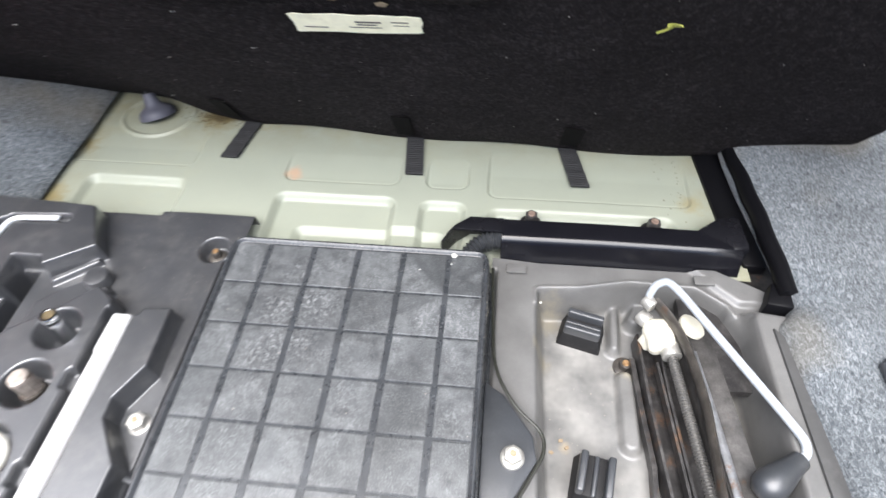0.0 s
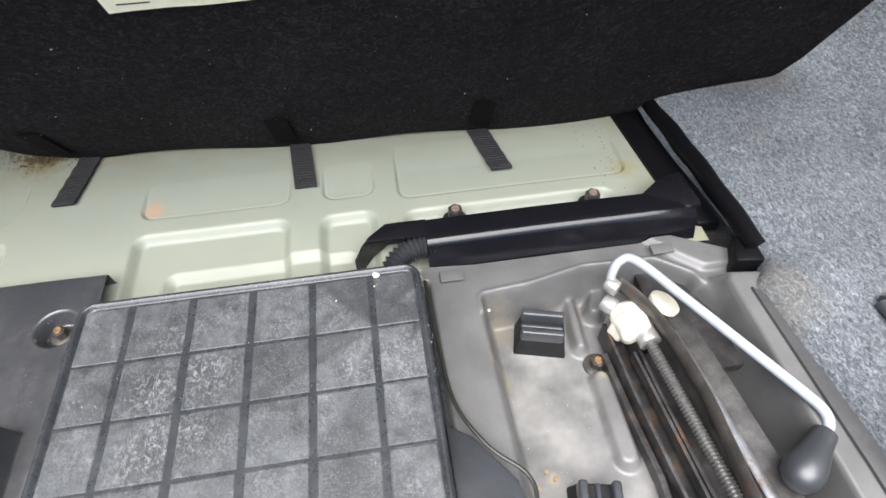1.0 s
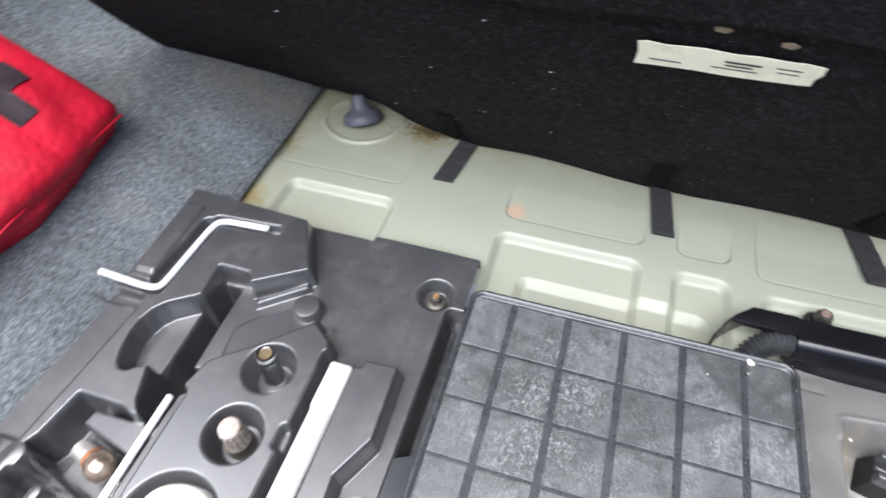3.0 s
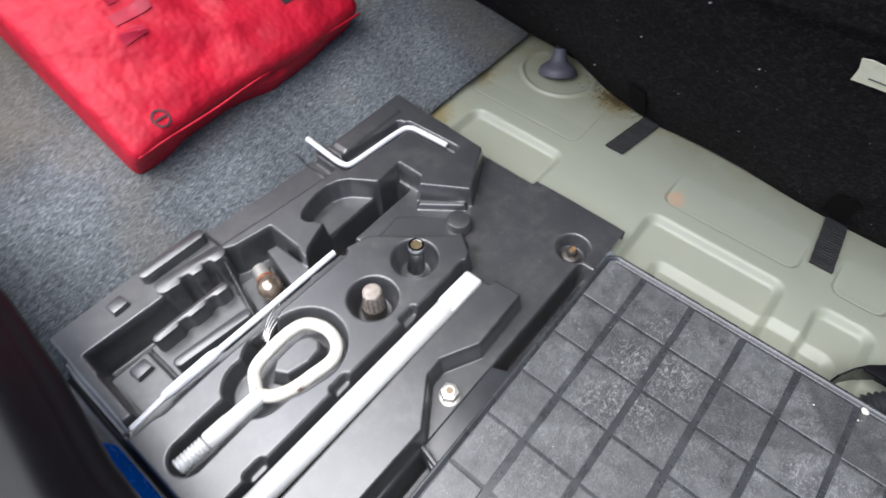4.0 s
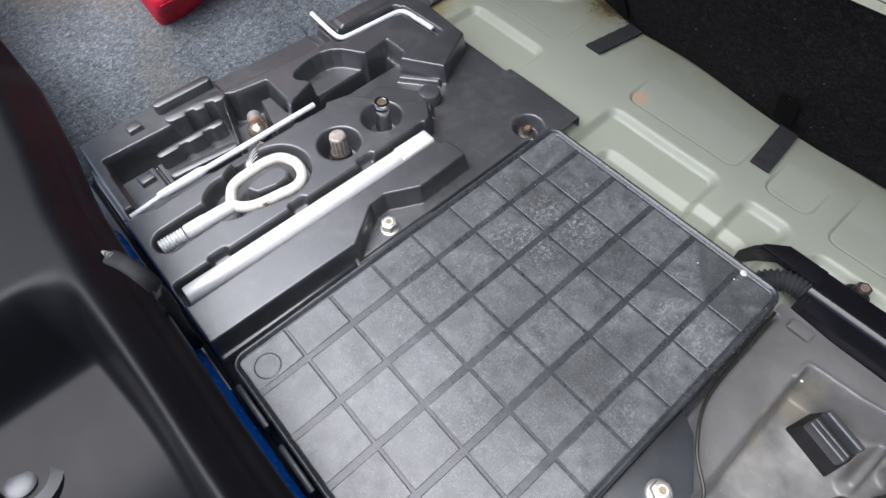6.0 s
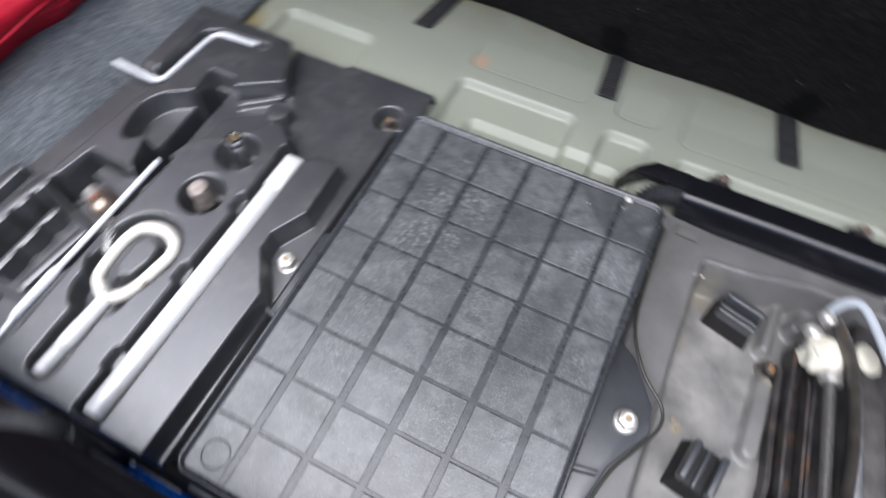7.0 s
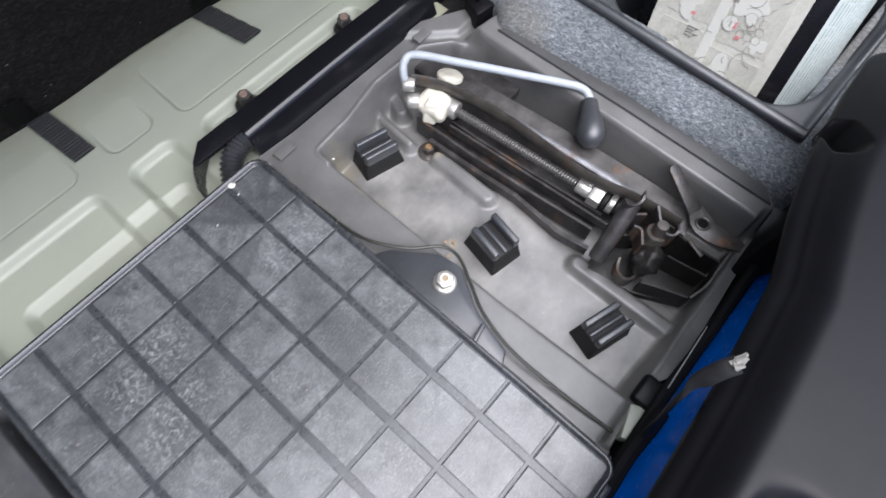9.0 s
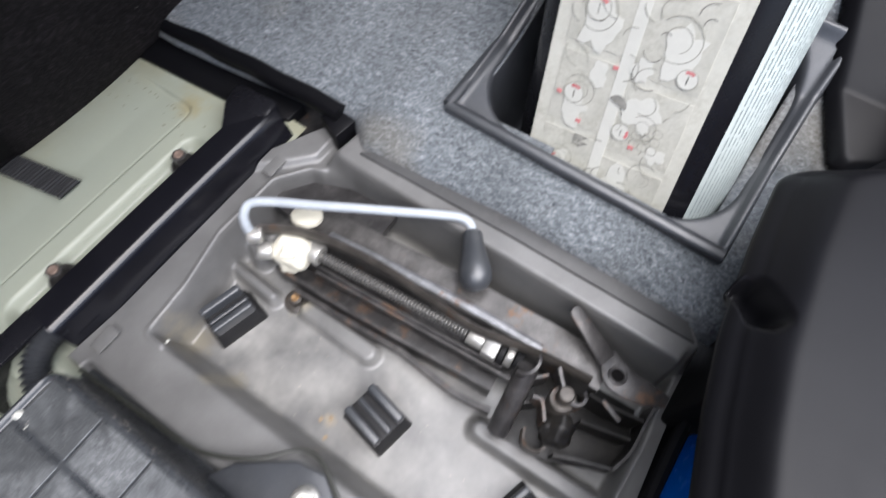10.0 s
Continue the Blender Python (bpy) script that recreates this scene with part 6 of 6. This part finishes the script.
M_FAINT = shader("faint_grey_print", (0.34, 0.335, 0.29), 0.5, var=0.3, vscale=90)
pic = face_card("picture_label", -0.253, -0.118, -0.045, 0.235, M_LABEL2, 0.0)
for y0, y1, z0, z1 in ((-0.242, -0.186, 0.090, 0.160), (-0.178, -0.130, 0.100, 0.165), (-0.242, -0.190, 0.020, 0.082), (-0.178, -0.130, 0.030, 0.092), (-0.242, -0.186, -0.040, 0.012), (-0.178, -0.130, -0.040, 0.022), (-0.242, -0.13, 0.172, 0.228)):
    face_card("picture_field", y0, y1, z0, z1, M_GREYP, 0.0004, pic)
face_card("pale_strip", -0.188, -0.178, -0.04, 0.165, M_PALE, 0.0007, pic)
def face_blob(y, z, r, seed):
    """A pale worn drawing with an uneven outline."""
    bm = bmesh.new()
    out = []
    for k in range(22):
        a = 2 * math.pi * k / 22
        q = r * (0.75 + 0.55 * noise.noise(Vector((1.6 * math.cos(a), 1.6 * math.sin(a), seed * 3.1))))
        out.append((FACE - 0.0014, y + q * math.cos(a), z + 1.2 * q * math.sin(a)))
    c = bm.verts.new((FACE - 0.0014, y, z))
    vs = [bm.verts.new(p) for p in out]
    for k in range(22):
        bm.faces.new((c, vs[k], vs[(k + 1) % 22]))
    part("pale_drawing", bm, M_PALE, pic, smooth=False)


for k, (y, z, r) in enumerate(((-0.152, 0.120, 0.022), (-0.220, 0.118, 0.020), (-0.150, 0.046, 0.016), (-0.208, 0.060, 0.018), (-0.228, 0.030, 0.010), (-0.150, -0.010, 0.016), (-0.205, -0.012, 0.017), (-0.165, 0.080, 0.010), (-0.196, 0.095, 0.010), (-0.225, 0.190, 0.022), (-0.150, 0.200, 0.020))):
    face_blob(y, z, r, k)
for y, z, r in ((-0.150, 0.128, 0.020), (-0.152, 0.062, 0.017), (-0.214, 0.125, 0.022), (-0.150, -0.005, 0.015), (-0.212, 0.050, 0.014), (-0.225, 0.005, 0.010), (-0.148, 0.150, 0.012)):
    face_disc("tyre_outline", y, z, r * 0.8, M_FAINT, 0.0011, pic, r * 0.765, 40, 300)
    face_disc("tyre_outline", y, z, r * 0.45, M_FAINT, 0.0011, pic, r * 0.42, 0, 250)
for y, z, r, a in ((-0.148, 0.058, 0.009, 60), (-0.196, 0.040, 0.008, 150), (-0.150, 0.130, 0.010, 70), (-0.146, -0.01, 0.007, 20), (-0.230, 0.100, 0.008, 60)):
    face_disc("gauge_dial", y, z, r, M_PALE, 0.0012, pic)
    face_disc("gauge_rim", y, z, r, M_FAINT, 0.0014, pic, r * 0.92)
    face_disc("gauge_arc", y, z, r * 0.85, M_REDP, 0.0015, pic, r * 0.55, a, a + 70)
    face_card("needle", y - 0.0006, y + 0.0006, z - r * 0.5, z + r * 0.3, M_LINE, 0.0013, pic)
for y, z in ((-0.158, 0.035), (-0.176, 0.090), (-0.208, 0.030), (-0.135, 0.055), (-0.156, -0.02)):
    face_card("red_mark", y - 0.0022, y + 0.0022, z - 0.0016, z + 0.0016, M_REDP, 0.0013, pic)
rl = random.Random(4)
for k in range(34):
    y, z, r, a = rl.uniform(-0.236, -0.134), rl.uniform(-0.034, 0.160), rl.uniform(0.004, 0.015), rl.uniform(0, 360)
    face_disc("drawing_line", y, z, r, M_FAINT if k % 3 else M_LINE, 0.0012, pic, r - 0.0007, a, a + rl.uniform(50, 170))
face_disc("dark_smudge", -0.186, 0.062, 0.008, M_LINE, 0.0014, pic, 0.0, 20, 200)
for k in range(7):
    face_disc("bubble", -0.225 + 0.008 * (k % 3), 0.034 + 0.008 * (k // 3), 0.0042, M_FAINT, 0.0011, pic, 0.0037)
for k in range(9):
    face_card("small_text", -0.172 + 0.005 * (k % 2), -0.158, 0.021 - 0.003 * k, 0.0225 - 0.003 * k, M_LINE, 0.0009, pic) if k < 4 else None
# text label round the corner of the bottle
def corner(a, z, r):
    """A point on the rounded corner; past 270 degrees it runs on along the side."""
    if a <= 270:
        return (0.478 + r * math.cos(radians(a)), -0.250 + r * math.sin(radians(a)), z)
    return (0.478 + (a - 270) * 0.0008, -0.250 - r, z)


bm = bmesh.new()
rows = []
for j in range(9):
    z = -0.05 + 0.29 * j / 8
    rows.append([bm.verts.new(corner(208 + 6.5 * i, z + 0.003 * noise.noise(Vector((i, j, 7))) * (j in (0, 8)), 0.0426)) for i in range(16)])
for A, B in zip(rows, rows[1:]):
    for i in range(15):
        bm.faces.new((A[i], A[i + 1], B[i + 1], B[i]))
txt = part("text_label", bm, shader("bluish_white_label", (0.47, 0.52, 0.50), 0.4, var=0.08, vscale=40, dust=0.3, dust_col=(0.34, 0.36, 0.34), dust_scale=40), bot)
M_TEAL = shader("dark_teal_print", (0.20, 0.25, 0.245), 0.5, var=0.4, vscale=160)
rt = random.Random(9)
for i in range(19):
    a, z = 213.0 + 4.2 * i, -0.046
    while z < 0.225:
        w = rt.uniform(0.006, 0.027)
        bm = bmesh.new()
        n = 1
        vs = [[bm.verts.new(corner(a + da, min(z + w * k / n, 0.232), 0.0430)) for da in (0, 0.8)] for k in range(n + 1)]
        for A, B in zip(vs, vs[1:]):
            bm.faces.new((A[0], A[1], B[1], B[0]))
        part("text_bar", bm, M_TEAL, txt)
        z += w + rt.choice((0.0016, 0.002, 0.003))
tilt = Matrix.Translation((0.435, 0, 0)) @ Matrix.Rotation(radians(19), 4, "Y") @ Matrix.Translation((-0.435, 0, 0))
lean = Matrix.Translation((0.435, -0.19, -0.05)) @ Matrix.Rotation(radians(-8), 4, "X") @ Matrix.Translation((-0.435, 0.19, 0.05))
bot.matrix_world = Matrix.Translation((0, -0.012, 0)) @ lean @ tilt @ bot.matrix_world

# ---- loose bits and rear fittings ----
def paint_drop(at, r, label):
    bm = bmesh.new()
    add_lathe(bm, [(r, 0), (r * 0.85, 0.0006), (r * 0.4, 0.0009), (r * 0.05, 0.001)], at, seg=14)
    for v in bm.verts:
        v.co.x += 0.12 * r * math.sin(v.co.y * 900)
    tagged(new("paint_drop", finish(bm, "paint_drop", M_PALE)), label, "paint drop", "paint drops")


for x, y, z, r in ((0.005, 0.052, -0.0008, 0.0032), (0.003, 0.040, -0.0008, 0.0008), (0.103, 0.030, -0.0475, 0.0014), (-0.03, 0.03, -0.0008, 0.0007)):
    paint_drop((x, y, z), r, "dried white paint drop on black plastic")
for x, y, z in ((0.134, -0.112, -0.0995), (0.128, -0.105, -0.0995), (0.118, -0.118, -0.0995)):
    bm = bmesh.new()
    add_prism(bm, [(-0.0026, -0.0007), (0.0012, -0.002), (0.0032, 0.0006), (0.0, 0.002), (-0.002, 0.0013)], 0, 0.0012, 0, pose(x, y, z, 5, 8, 300 * x * 10))
    tagged(new("leaf_scrap", finish(bm, "leaf_scrap", M_LEAF)), "dry brown leaf scrap on the jack tray", "leaf", "leaf scraps")
bm = bmesh.new()
for _ in range(90):
    speck(bm, (rng.uniform(0.11, 0.20), rng.uniform(-0.33, 0.045), -0.0998), 0.00045)
for _ in range(220):
    speck(bm, (rng.uniform(-0.44, -0.26), rng.uniform(-0.02, 0.11), -0.0328), 0.0003)
for _ in range(36):
    speck(bm, (0.043 + rng.gauss(0, 0.002), rng.uniform(-0.075, 0.055), 0.0012), 0.00045)
for _ in range(60):
    speck(bm, (rng.uniform(-0.235, 0.035), rng.uniform(-0.34, 0.05), -0.0007), 0.0004)
for _ in range(50):
    speck(bm, (rng.uniform(-0.24, 0.04), 0.057 + rng.gauss(0, 0.0012), 0.0012), 0.0004)
tagged(new("grit", finish(bm, "grit", shader("pale_grit", (0.42, 0.38, 0.32), 0.9))), "grains of pale grit on the trays", "grit", kind="stuff")


def rubber_stay(pts, tip, label):
    """A rubber strap with a frayed pale metal end, hooked over the sill."""
    t = thing("rubber_stay", pts[0], label, "strap", "straps on the sill")
    bm = bmesh.new()
    path = smooth_path(pts, 8)
    add_tube(bm, path, 0.008, 14, flat=0.42, radii=[0.0046 + 0.0012 * min(1.0, 1.6 * i / len(path)) for i in range(len(path))])
    part("strap", bm, M_RUBBER, t)
    bm = bmesh.new()
    d = (Vector(tip) - Vector(pts[-1])).normalized()
    for k in range(16):
        o = Vector((noise.noise(Vector((k * 1.7, 0, 1))), noise.noise(Vector((k * 1.7, 4, 1))), noise.noise(Vector((k * 1.7, 8, 1))))) * 0.0065
        q = Vector(pts[-1]) - d * 0.002 + o * 0.7
        add_rod(bm, q, q + d * (0.0030 + 0.0003 * k) + o * 0.3, 0.0023, 0.0012, seg=7)
    part("end_clip", bm, M_FRAY, t)


rubber_stay([(-0.300, -0.372, -0.045), (-0.276, -0.366, 0.030), (-0.256, -0.3585, 0.095), (-0.2525, -0.3565, 0.132), (-0.266, -0.361, 0.146), (-0.285, -0.368, 0.142)], (-0.297, -0.372, 0.136), "short black rubber strap with a frayed grey clip over the sill")
rubber_stay([(0.080, -0.366, -0.045), (0.0880, -0.358, 0.0), (0.0895, -0.349, 0.050), (0.0907, -0.3425, 0.100), (0.0970, -0.3440, 0.122), (0.1045, -0.3485, 0.131)], (0.112, -0.353, 0.136), "short black rubber strap with a frayed grey clip over the sill")
# thin pale rod drawn as the bright line along the tray's front edge
bm = bmesh.new()
add_tube(bm, [(0.200, -0.3535, -0.032), (0.131, -0.357, -0.034)], 0.0007, 6)
tagged(new("front_edge_line", finish(bm, "front_edge_line", M_NUT)), "thin bright line along the jack tray's front edge", "wire")
bm = bmesh.new()
add_prism(bm, [(0.076, -0.3535), (0.106, -0.3440), (0.114, -0.3620), (0.080, -0.3640)], -0.075, -0.0560, 0.001)
tagged(new("sill_panel", finish(bm, "sill_panel", M_PAINT)), "sage painted steel showing beside the jack tray", "panel", kind="structure")
# no plug: a black block paints the darkness of the drain hole
bm = bmesh.new()
add_box(bm, (0.030, 0.026, 0.014), (0.124, -0.3520, -0.0570), rz=0, bevel=0.005, seg=3)
tagged(new("drain_hole_dark", finish(bm, "drain_hole_dark", M_TRIM)), "black block standing in for the dark drain hole in the jack tray's corner", "plug")
lock = thing("boot_lock", (-0.250, -0.520, 0.0), "round black boot lock in the sill recess", "lock")
bm = bmesh.new()
add_lathe(bm, [(0.030, 0), (0.030, 0.030), (0.027, 0.034), (0.018, 0.036), (0.014, 0.030), (0.001, 0.030)], (-0.250, -0.520, -0.010), (0, 0.1, 1), 28)
part("lock_barrel", bm, M_BLACK, lock)
bm = bmesh.new()
add_lathe(bm, [(0.012, 0), (0.012, 0.005), (0.009, 0.007), (0.0005, 0.007)], (-0.250, -0.520, 0.020), (0, 0.1, 1), 24)
part("lock_button", bm, M_EAR, lock)
